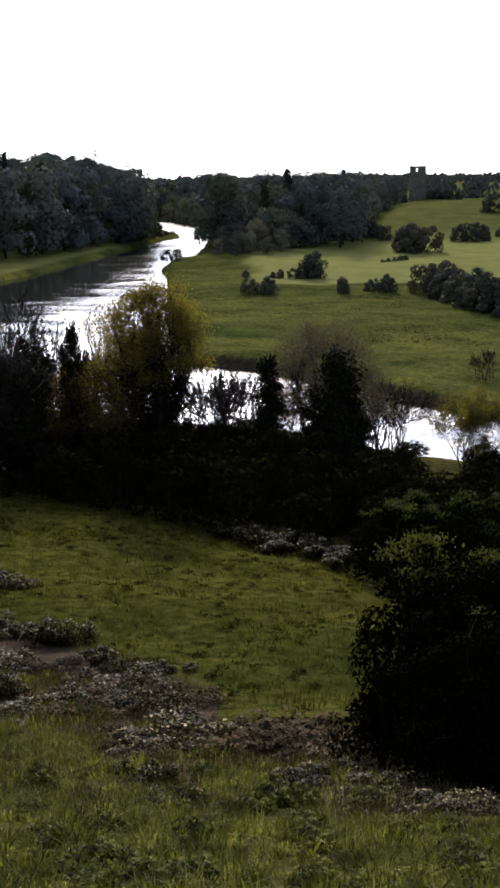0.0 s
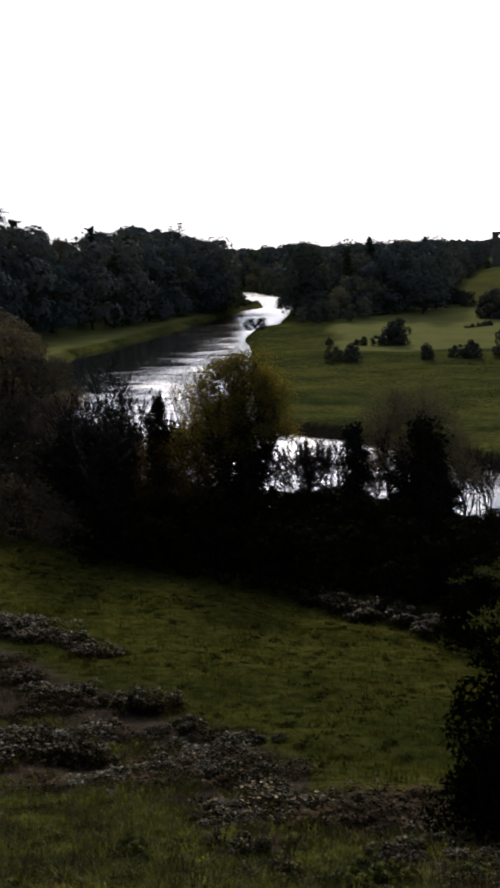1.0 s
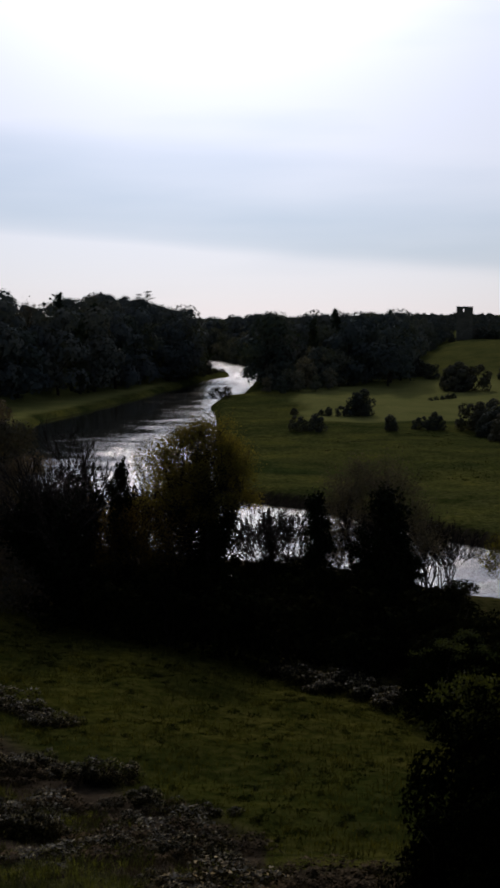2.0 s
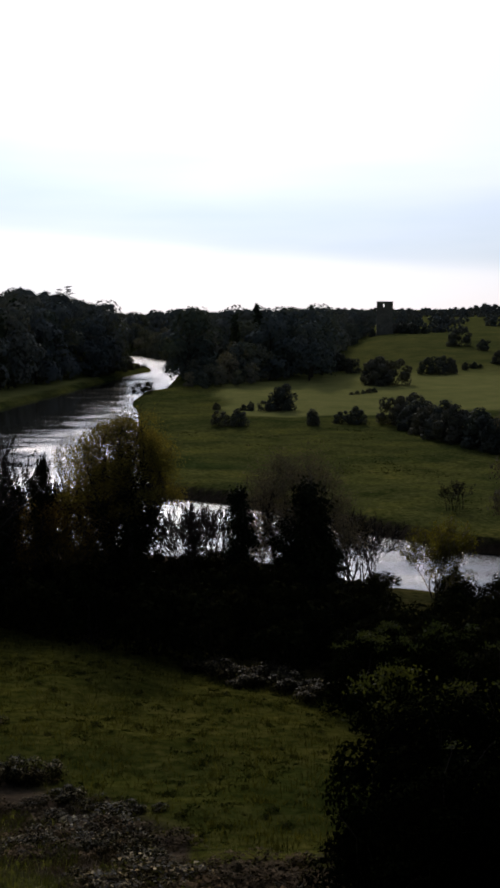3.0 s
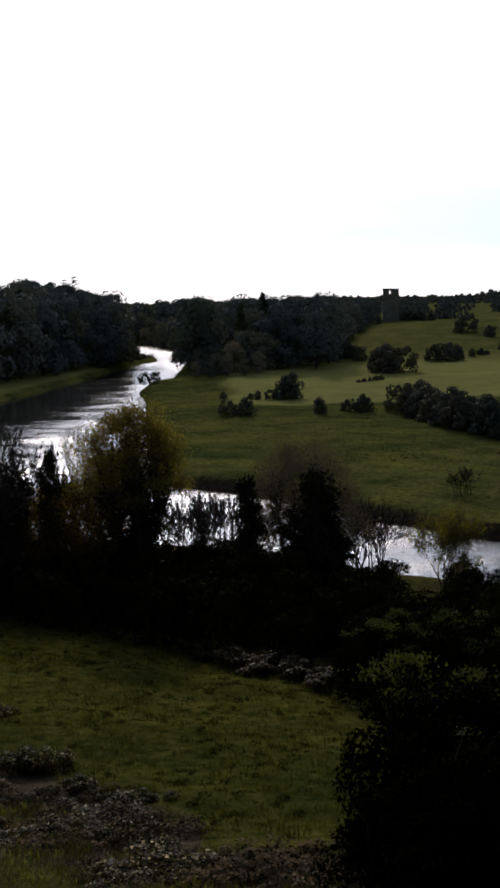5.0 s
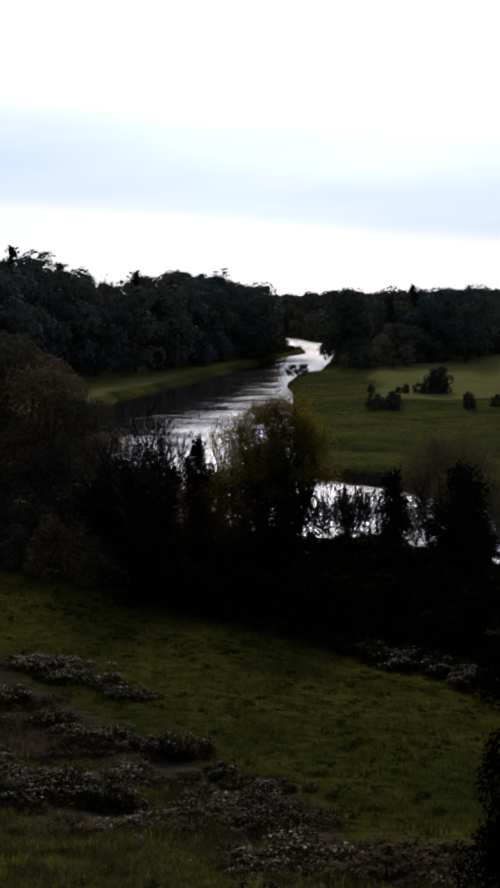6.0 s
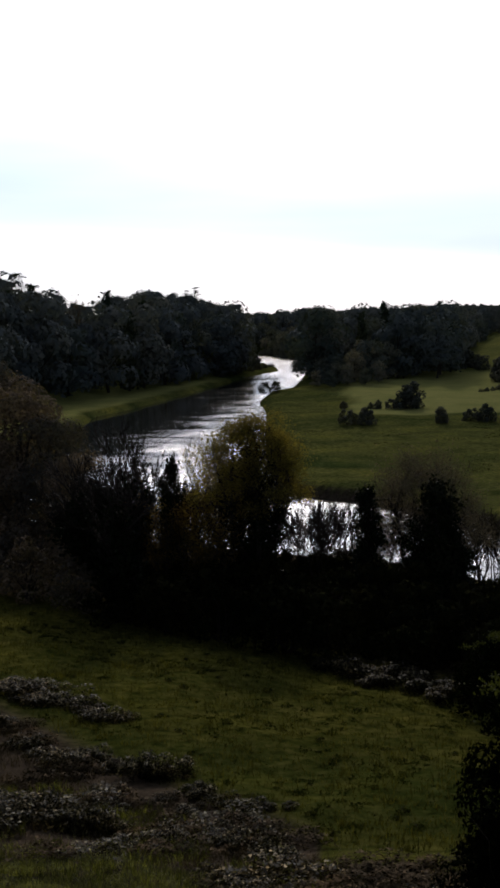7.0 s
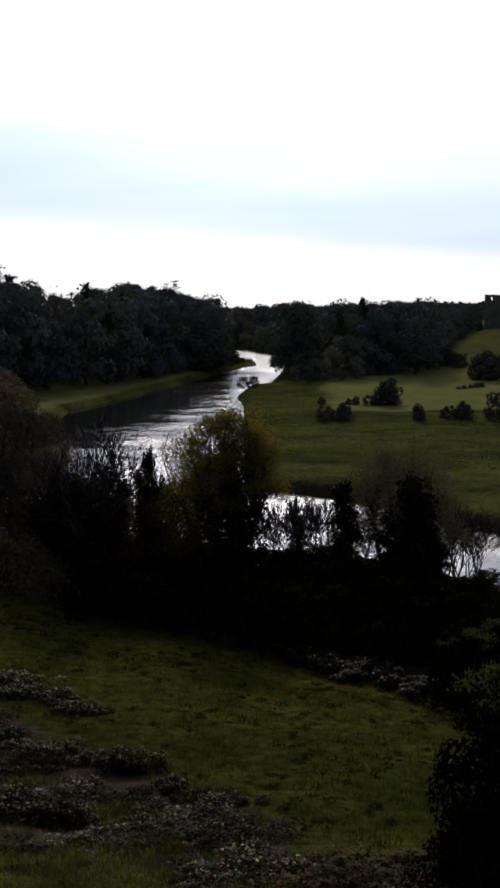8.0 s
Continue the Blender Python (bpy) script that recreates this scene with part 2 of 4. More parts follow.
def stone_material():
    m, n, l, p, out = material("weathered_limestone")
    f, g = noise_node(n, l, 1.2, 6, 0.7), noise_node(n, l, 0.25, 4)
    col = ramp(n, l, f, [(0.3, (0.10, 0.095, 0.085)), (0.7, (0.26, 0.25, 0.22))])
    l.new(mixed(n, l, 1.0, col, ramp(n, l, g, [(0.3, (0.6, 0.62, 0.55)), (0.7, (1.1, 1.08, 1.0))]), "MULTIPLY"), p.inputs["Base Color"])
    p.inputs["Roughness"].default_value = 0.95
    bp = n.new("ShaderNodeBump")
    bp.inputs["Strength"].default_value, bp.inputs["Distance"].default_value = 0.8, 0.15
    l.new(f, bp.inputs["Height"])
    l.new(bp.outputs["Normal"], p.inputs["Normal"])
    return m


M_GROUND, M_WATER, M_STONE = ground_material(), water_material(), stone_material()


# ------------------------------------------------------------------ mesh helpers
def mesh_of(name, verts, faces, mat, smooth=False, normals=None):
    """A mesh from an array of corners and arrays of triangles or quads."""
    faces = [np.asarray(f, np.int32) for f in (faces if isinstance(faces, list) else [faces]) if len(f)]
    me = bpy.data.meshes.new(name)
    verts = np.asarray(verts, np.float32)
    me.vertices.add(len(verts))
    me.vertices.foreach_set("co", verts.ravel())
    loops = np.concatenate([f.ravel() for f in faces])
    sizes = np.concatenate([np.full(len(f), f.shape[1], np.int32) for f in faces])
    me.loops.add(len(loops))
    me.loops.foreach_set("vertex_index", loops)
    me.polygons.add(len(sizes))
    me.polygons.foreach_set("loop_start", np.concatenate([[0], np.cumsum(sizes)[:-1]]).astype(np.int32))
    if smooth:
        me.polygons.foreach_set("use_smooth", np.ones(len(sizes), bool))
    me.materials.append(mat)
    me.update(calc_edges=True)
    me.validate()
    if normals is not None:
        me.polygons.foreach_set("use_smooth", np.ones(len(me.polygons), bool))
        me.normals_split_custom_set_from_vertices(np.repeat(unit(normals), len(verts) // len(normals), 0).tolist())
    return me


def piece(name, me, parent, label=""):
    ob = new(name, me)
    ob.parent = parent
    return tagged(ob, label)


def unit(v):
    v = np.asarray(v, float)
    return v / np.maximum(np.linalg.norm(v, axis=-1, keepdims=True), 1e-9)


def leaves(rng, centres, size, width=0.33, outward=None, lean=0.6, plain=False):
    """Folded leaf shapes at the given places, their faces turned outward where a way out is given; plain: three corners each."""
    k = len(centres)
    if outward is None:
        up = unit(rng.normal(size=(k, 3)))
    else:
        up = unit(unit(rng.normal(size=(k, 3))) * lean + unit(outward))
    side = unit(np.cross(up, rng.normal(size=(k, 3))))
    way = np.cross(up, side)
    s = (np.asarray(size) * rng.uniform(0.6, 1.3, k))[:, None]
    if plain:
        v = np.stack([centres - way * s * 0.5 - side * s * width, centres - way * s * 0.5 + side * s * width, centres + way * s * 0.5], 1)
        return v.reshape(-1, 3), (np.arange(k) * 3)[:, None] + [0, 1, 2]
    v = np.stack([centres - way * s * 0.5, centres + side * s * width + up * s * 0.10, centres + way * s * 0.5, centres - side * s * width + up * s * 0.10], 1)
    base = (np.arange(k) * 4)[:, None]
    return v.reshape(-1, 3), np.concatenate([base + [0, 1, 2], base + [0, 2, 3]])


def tubes(lines, fine=6):
    """Tapered tubes along the given lines of (points, radii)."""
    vs, fs, at = [], [], 0
    for pts, rad in lines:
        pts, rad = np.asarray(pts, float), np.asarray(rad, float)
        sides = fine if rad[0] > 0.12 else 4 if rad[0] > 0.06 else 3
        tan = unit(np.gradient(pts, axis=0))
        a = unit(np.cross(tan, [0.31, 0.17, 0.93] if abs(tan[0][2]) < 0.8 else [0.95, 0.1, 0.2]))
        b = np.cross(tan, a)
        th = np.arange(sides) * 2 * math.pi / sides
        ring = pts[:, None] + rad[:, None, None] * (np.cos(th)[None, :, None] * a[:, None] + np.sin(th)[None, :, None] * b[:, None])
        vs.append(ring.reshape(-1, 3))
        i = np.arange(len(pts) - 1)[:, None] * sides
        j = np.arange(sides)[None]
        k = (j + 1) % sides
        fs.append((np.stack([i + j, i + k, i + k + sides, i + j + sides], -1) + at).reshape(-1, 4))
        at += len(pts) * sides
    return np.concatenate(vs), np.concatenate(fs)


def bent(rng, a, b, r0, r1, steps=5, wobble=0.08):
    """A crooked limb from a to b."""
    a, b = np.asarray(a, float), np.asarray(b, float)
    t = np.linspace(0, 1, steps + 1)[:, None]
    p = a + (b - a) * t
    p[1:-1] += rng.normal(size=(steps - 1, 3)) * np.linalg.norm(b - a) * wobble
    return p, r0 + (r1 - r0) * t[:, 0]


def grow(rng, p, way, length, r, depth, out, tips, spread=0.6, rise=0.15, kids=(3, 4), shrink=0.68):
    """A limb that branches again and again."""
    pts, rad, steps = [np.array(p)], [r], 4
    ways = []
    for i in range(steps):
        way = unit(way + rng.normal(0, 0.14, 3) + [0, 0, rise * 0.3])
        pts.append(pts[-1] + way * length / steps)
        rad.append(r * (1 - 0.5 * (i + 1) / steps))
        ways.append(way)
    out.append((pts, rad))
    if depth == 0:
        tips.extend(pts[1:])
        return
    for k in range(rng.integers(kids[0], kids[1] + 1)):
        i = steps if k == 0 else int(rng.integers(2, steps + 1))
        side = unit(np.cross(ways[i - 1], rng.normal(size=3)))
        turn = spread * rng.uniform(0.5, 1.2) * (0.5 if k == 0 else 1.0)
        grow(rng, pts[i], unit(ways[i - 1] + side * math.tan(turn) + [0, 0, rise]), length * shrink * rng.uniform(0.75, 1.15), rad[i] * 0.72, depth - 1, out, tips, spread, rise, kids, shrink)


def put(ob, x, y, z, turn=0.0, size=(1, 1, 1)):
    return Matrix.Translation((x, y, z)) @ Matrix.Rotation(turn, 4, "Z") @ Matrix.Diagonal((*size, 1))


class Kind:
    """A plant built once; the first place takes the original, the others take copies."""

    def __init__(self, ob):
        self.ob, self.used = ob, False

    def at(self, x, y, z, turn=0.0, size=(1, 1, 1), label="", group=""):
        m = put(self.ob, x, y, z, turn, size)
        if self.used:
            ob = copy_thing(self.ob, m @ Matrix.Diagonal((*[1 / s for s in self.ob.scale], 1)))
        else:
            ob, self.used = self.ob, True
            ob.matrix_basis = m
        return tagged(ob, label, group=group)


# ------------------------------------------------------------------ land form
RIVER = np.array([
    (95, 84), (60, 89), (30, 97), (18, 104.5), (11, 110), (-5, 116), (-22, 124), (-45, 136), (-85, 150), (-140, 158),
    (-140, 186), (-95, 200), (-66, 228), (-57, 255), (-60, 285), (-55, 306), (-46, 370), (-38.5, 430), (-32, 468), (-27.5, 488), (-31, 515), (-41, 560), (-54, 610),
    (-75, 640), (-130, 655), (-130, 700), (-60, 690), (-40, 650), (-24, 595), (-14, 544), (-14, 500), (-15, 420), (-16, 352), (-22, 341), (-23, 331), (-22, 316), (-19, 290), (-16, 240), (-12, 190),
    (-8, 163), (1, 156), (14, 138), (26, 124), (50, 114), (95, 106),
], float)


def river_distance(x, y):
    """Metres to the water's edge; negative on the water."""
    p = np.stack([x, y], -1)
    a, b = RIVER, np.roll(RIVER, -1, 0)
    best, inside = np.full(x.shape, 1e9), np.zeros(x.shape, bool)
    for (ax, ay), (bx, by) in zip(a, b):
        ex, ey = bx - ax, by - ay
        t = np.clip(((x - ax) * ex + (y - ay) * ey) / (ex * ex + ey * ey), 0, 1)
        best = np.minimum(best, np.hypot(x - ax - t * ex, y - ay - t * ey))
        if by != ay:
            inside ^= ((ay > y) != (by > y)) & (x < ex * (y - ay) / (by - ay) + ax)
    return np.where(inside, -best, best)


def smooth(a, b, v):
    t = np.clip((v - a) / (b - a), 0, 1)
    return t * t * (3 - 2 * t)


def lumps(x, y, size, seed=0.0):
    """Soft unevenness from a few crossed waves."""
    return (np.sin(x / size + 1.3 * np.sin(y / size * 0.7 + seed) + seed) + np.sin(y / size * 1.1 + 1.7 * np.sin(x / size * 0.6 - seed) + 2 * seed)) * 0.5


SLOPE_Y = [-60, -15, 0, 6, 12, 22, 30, 40, 60, 74, 95, 140]
SLOPE_Z = [27, 25, 23.4, 20.6, 17.4, 13.2, 10.2, 7.3, 4.6, 3.0, 2.0, 1.6]


def height(x, y):
    x, y = np.asarray(x, float), np.asarray(y, float)
    sd = river_distance(x, y)
    u = y + 0.78 * x * smooth(25, 75, y)
    near = np.interp(u, SLOPE_Y, SLOPE_Z) + 0.14 * lumps(x, y, 2.1) * smooth(8, 20, y) + 0.10 * lumps(x, y, 0.7, 2) - 1.0 * smooth(8, 1, sd) * smooth(7, 10, x)
    close = smooth(370, 440, y)
    left = 1.4 + 19.0 * smooth(16 - 12 * close, 60 - 32 * close, sd) + 4 * smooth(60, 160, sd)
    knoll = 10.5 * smooth(380, 560, y) * smooth(28, 78, x - 0.02 * (y - 400))
    meadow = 1.2 + 1.6 * smooth(240, 380, y) + knoll + 0.35 * lumps(x, y, 9) + 0.15 * lumps(x, y, 3.1, 1) + 0.5 * smooth(12, 3, sd) * smooth(190, 160, y)
    rise = (8 * smooth(615, 800, y) + 5 * smooth(1000, 2200, y)) * (1 - 0.6 * smooth(40, 90, x - 0.02 * (y - 400)))
    rise = rise - 24 * smooth(800, 1500, y) * smooth(90, 30, x - 0.05 * (y - 700))
    is_left = smooth(-22, -34, x - 0.0 * y) * smooth(150, 200, y) * (1 - smooth(560, 640, y))
    far = meadow * (1 - is_left) + left * is_left + rise
    z = near + (far - near) * smooth(112, 132, y + 0.35 * x)
    bank = smooth(0.0, 5.0, sd)
    z = np.where(sd > 0, 0.15 + (np.maximum(z, 0.6) - 0.15) * (0.8 * smooth(0, 0.9, sd) + 0.2 * bank), np.maximum(-1.4, 0.15 + sd * 0.6))
    return z


def ground_z(x, y):
    return float(height(np.array([x]), np.array([y]))[0])


def build_ground():
    az = np.radians(np.concatenate([np.arange(-27, 24, 0.42), np.arange(24, 333, 5.0)]))
    rad = [0.8]
    while rad[-1] < 4700:
        step = rad[-1] * 0.018 + 0.02
        rad.append(rad[-1] + (min(step, 0.6) if 96 < rad[-1] < 165 else step))
    rad = np.array(rad)
    x, y = np.outer(rad, np.sin(az)), np.outer(rad, np.cos(az))
    v = np.stack([x, y, height(x, y)], -1).reshape(-1, 3)
    na, nr = len(az), len(rad)
    i, j = np.arange(nr - 1)[:, None] * na, np.arange(na)[None]
    k = (j + 1) % na
    quads = np.stack([i + j, i + k, i + k + na, i + j + na], -1).reshape(-1, 4)
    mid = len(v)
    v = np.concatenate([v, [[0, 0, ground_z(0, 0)]]])
    fan = np.stack([np.full(na, mid), np.arange(na), (np.arange(na) + 1) % na], -1)[:, ::-1].copy()
    me = mesh_of("ground", v, [quads, fan], M_GROUND, True)
    gx, gy = v[:, 0], v[:, 1]
    sd = river_distance(gx, gy)
    lush = smooth(262, 268, gy - 0.25 * gx + 4 * lumps(gx, gy, 6)) * smooth(4, 9, gx + 0.02 * gy + 2 * lumps(gx, gy, 5)) * (1 - 0.75 * smooth(390, 440, gy))
    lush = np.maximum(lush, 0.9 * smooth(1.5, 4, sd) * smooth(34, 26, sd) * (gx < -24) * smooth(205, 225, gy) * (1 - smooth(400, 440, gy)))
    rough = 0.95 * smooth(38, 35.5, gy + 1.18 * gx + 1.5 * lumps(gx, gy, 2.5)) * (gx < -1) * smooth(20, 27, gy) + smooth(34, 26, gy + 2 * lumps(gx, gy, 2.5)) * 0.25 + 0.95 * smooth(1.3, 0.6, np.abs(sd)) * (gy < 170) + smooth(74, 80, gy + 0.78 * gx) * (gy + 0.45 * gx < 116) * np.where(gx > 8, 0.3, 1.0)
    for key, value in (("lush", lush), ("pasture", (gy < 110).astype(float)), ("rough", np.clip(rough, 0, 1))):
        me.attributes.new(key, "FLOAT", "POINT").data.foreach_set("value", np.asarray(value, np.float32))
    ob = new("ground", me)
    tagged(ob, "rough green pasture falling to a river meadow and low hills", "ground", kind="structure")


def build_water():
    xs, ys = np.arange(-142, 98, 3.0), np.arange(80, 706, 3.0)
    gx, gy = np.meshgrid(xs, ys)
    keep = (river_distance(gx, gy) < 6).ravel()
    n = len(xs)
    i, j = np.meshgrid(np.arange(len(ys) - 1), np.arange(n - 1), indexing="ij")
    q = np.stack([i * n + j, i * n + j + 1, (i + 1) * n + j + 1, (i + 1) * n + j], -1).reshape(-1, 4)
    q = q[keep[q].all(1)]
    used = np.unique(q)
    back = np.zeros(gx.size, int)
    back[used] = np.arange(len(used))
    v = np.stack([gx.ravel(), gy.ravel(), np.zeros(gx.size)], -1)[used]
    ob = new("water", mesh_of("water", v, back[q], M_WATER, True))
    tagged(ob, "wide river shining silver under a bright sky", "river", kind="structure")


build_ground()
build_water()


# ------------------------------------------------------------------ plants
def lobed(rng, count, h0, h1, w, top=0.5):
    """Centres and radii of the rounded masses of a crown between two heights."""
    got = []
    for k in range(count):
        t = rng.uniform(0, 1)
        env = w * 0.42 * math.sin(math.pi * (0.22 + 0.70 * t)) ** 0.7
        a, r = rng.uniform(0, 2 * math.pi), math.sqrt(rng.uniform(0.15, 1.0)) * env
        got.append((r * math.cos(a) * 0.8, r * math.sin(a) * 0.8, h0 + (h1 - h0) * (0.08 + 0.84 * t), w * rng.uniform(0.20, 0.30)))
    return np.array(got)


def crown_points(rng, lobes, count, lift=True):
    pick = rng.integers(0, len(lobes), count)
    d = unit(rng.normal(size=(count, 3)))
    if lift:
        d[:, 2] = np.where(d[:, 2] < -0.35, -d[:, 2] * 0.5, d[:, 2])
    r = lobes[pick, 3] * rng.uniform(0.45, 1.0, count) ** 0.4
    return lobes[pick, :3] + unit(d) * r[:, None] * [1, 1, 0.85], d


def broad_tree(name, label, category, seed, h, w, mat, count, leaf, clear=0.12, lobes=22, bark=M_BARK, limbs=12, lean=0.35):
    rng = np.random.default_rng(seed)
    ob = tagged(new(name), label, category)
    lb = lobed(rng, lobes, h * clear, h, w)
    lines = [bent(rng, (0, 0, -0.4), (rng.normal(0, 0.3), rng.normal(0, 0.3), h * 0.72), h * 0.022, h * 0.008, 6, 0.015)]
    for x, y, z, r in lb[:limbs]:
        lines.append(bent(rng, (0, 0, max(h * 0.12, z * 0.55)), (x, y, z), h * 0.009, h * 0.003, 3))
    piece("trunk", mesh_of("trunk", *tubes(lines, 5), bark, True), ob)
    pts, d = crown_points(rng, lb, count)
    piece("crown", mesh_of("crown", *leaves(rng, pts, leaf, 0.42, d, lean, True), mat, False, d + rng.normal(0, 0.09, d.shape)), ob)
    return Kind(ob)


def conifer(name, label, seed, h, w, count, leaf):
    rng = np.random.default_rng(seed)
    ob = tagged(new(name), label, "tree")
    lines, pts, out = [bent(rng, (0, 0, -0.4), (0, 0, h), h * 0.016, 0.03, 6, 0.004)], [], []
    for k in range(46):
        t = k / 46
        z, a, r = h * (0.12 + 0.86 * t), k * 2.4, w * 0.5 * (1 - t) ** 0.8 * rng.uniform(0.7, 1.1) + 0.15
        tip = (r * math.cos(a), r * math.sin(a), z - r * 0.25)
        lines.append(bent(rng, (0, 0, z), tip, 0.06, 0.02, 3, 0.03))
        s = rng.uniform(0.2, 1, int(count / 46))
        pts.append(np.outer(s, tip) + np.outer(1 - s, (0, 0, z)) + rng.normal(0, leaf * 0.5, (len(s), 3)) * [1, 1, 0.5])
    pts = np.concatenate(pts)
    piece("trunk", mesh_of("trunk", *tubes(lines), M_BARK, True), ob)
    piece("crown", mesh_of("crown", *leaves(rng, pts, leaf, 0.35, pts * [1, 1, 0] + [0, 0, -0.3], 0.9), M_CONIFER), ob)
    return Kind(ob)


def pine(name, label, seed, h):
    """An old pine with flat, gappy boughs."""
    rng = np.random.default_rng(seed)
    ob = tagged(new(name), label, "tree")
    lines, pts = [bent(rng, (0, 0, -0.4), (0.5, 0, h), 0.28, 0.06, 8, 0.01)], []
    for k in range(24):
        t = rng.uniform(0, 1) ** 0.8
        z, a, r = h * (0.50 + 0.49 * t), rng.uniform(0, 6.28), rng.uniform(1.4, 4.2) * (1.15 - 0.6 * t)
        tip = np.array((r * math.cos(a), r * math.sin(a), z + r * 0.25))
        lines.append(bent(rng, (0.25, 0, z - 0.4), tip, 0.09, 0.035, 4, 0.05))
        for q in (1.0, 0.7):
            pts.append(tip * (q, q, 1) + rng.normal(0, 1, (20, 3)) * [0.6, 0.6, 0.16])
    pts = np.concatenate(pts)
    piece("trunk", mesh_of("trunk", *tubes(lines), M_BARK, True), ob)
    piece("crown", mesh_of("crown", *leaves(rng, pts, 0.5, 0.3), M_CONIFER), ob)
    return Kind(ob)


def branching_tree(name, label, seed, h, mat, leaf, per_tip, stems=1, depth=4, spread=0.55, rise=0.2, first=0.34, girth=0.022, scatter=0.35, bark=M_BARK, kids=(3, 4), ivy=0.0, tilt=0.25, shrink=0.68, thin=0.016):
    """A tree grown limb by limb, bare or thinly leaved, its stems clad in ivy up to a share of its height."""
    rng = np.random.default_rng(seed)
    ob = tagged(new(name), label, "tree")
    lines, tips = [], []
    for s in range(stems):
        a = rng.uniform(0, 6.28)
        lean = np.array((math.cos(a) * tilt, math.sin(a) * tilt, 1)) if stems > 1 else np.array((0.05, 0, 1))
        grow(rng, (0.3 * math.cos(a) * (stems > 1), 0.3 * math.sin(a) * (stems > 1), -0.3), unit(lean), h * first, h * girth, depth, lines, tips, spread, rise, kids, shrink)
    tall = max(p[2] for p in tips)
    f = h / tall
    lines = [(np.asarray(p) * f, np.maximum(np.asarray(r) * f, thin)) for p, r in lines]
    tips = np.array(tips) * f
    piece("trunk", mesh_of("trunk", *tubes(lines), bark, True), ob)
    if per_tip:
        pts = np.repeat(tips, per_tip, 0)
        pts = pts + rng.normal(0, scatter, pts.shape)
        piece("crown", mesh_of("crown", *leaves(rng, pts, leaf, 0.36), mat), ob)
    if ivy:
        stem = []
        for p, r in lines:
            p = np.asarray(p)
            if np.asarray(r)[0] > 0.055 * f:
                stem.append(p[p[:, 2] < h * ivy * rng.uniform(0.55, 1.1)])
        pts = np.repeat(np.concatenate(stem), 52, 0)
        pts = pts + rng.normal(0, 1, pts.shape) * (0.34 - 0.20 * pts[:, 2:] / h) * [1, 1, 2.2]
        piece("ivy", mesh_of("ivy", *leaves(rng, pts, 0.26, 0.45), M_IVY), ob, "dark ivy cladding")
    return Kind(ob)


def ivy_column(name, label, seed, h, w, count=5200):
    """A dead stem smothered in ivy, narrowing to ragged shoots at the top."""
    rng = np.random.default_rng(seed)
    ob = tagged(new(name), label, "tree")
    lines = [bent(rng, (0, 0, -0.3), (0.2, 0, h * 0.96), 0.28, 0.06, 7, 0.015)]
    lb = []
    for t in np.linspace(0.03, 0.97, 26):
        wide = w * (0.50 - 0.34 * t ** 1.6) * rng.uniform(0.75, 1.3)
        lb.append((rng.normal(0, w * 0.16), rng.normal(0, w * 0.16), h * t, wide))
    for k in range(7):
        t, a = rng.uniform(0.25, 0.85), rng.uniform(0, 6.28)
        lb.append((w * 0.5 * math.cos(a), w * 0.5 * math.sin(a), h * t, w * rng.uniform(0.12, 0.24)))
    lb = np.array(lb)
    for x, y, z, r in lb[::2]:
        lines.append(bent(rng, (0, 0, z * 0.8), (x * 2, y * 2, z + 0.3), 0.07, 0.02, 4))
    for k in range(12):
        z = h * rng.uniform(0.5, 0.95)
        lines.append(bent(rng, (0, 0, z - 0.5), (rng.normal(0, w * 0.5), rng.normal(0, w * 0.5), z + rng.uniform(0.4, 1.6)), 0.03, 0.010, 4, 0.08))
    piece("trunk", mesh_of("trunk", *tubes(lines), M_BARK, True), ob)
    pts, d = crown_points(rng, lb, count)
    pts = pts + rng.normal(0, 0.20, pts.shape) * rng.uniform(0.3, 2.2, (count, 1))
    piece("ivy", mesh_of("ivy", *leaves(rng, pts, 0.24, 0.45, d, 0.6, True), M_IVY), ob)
    return Kind(ob)


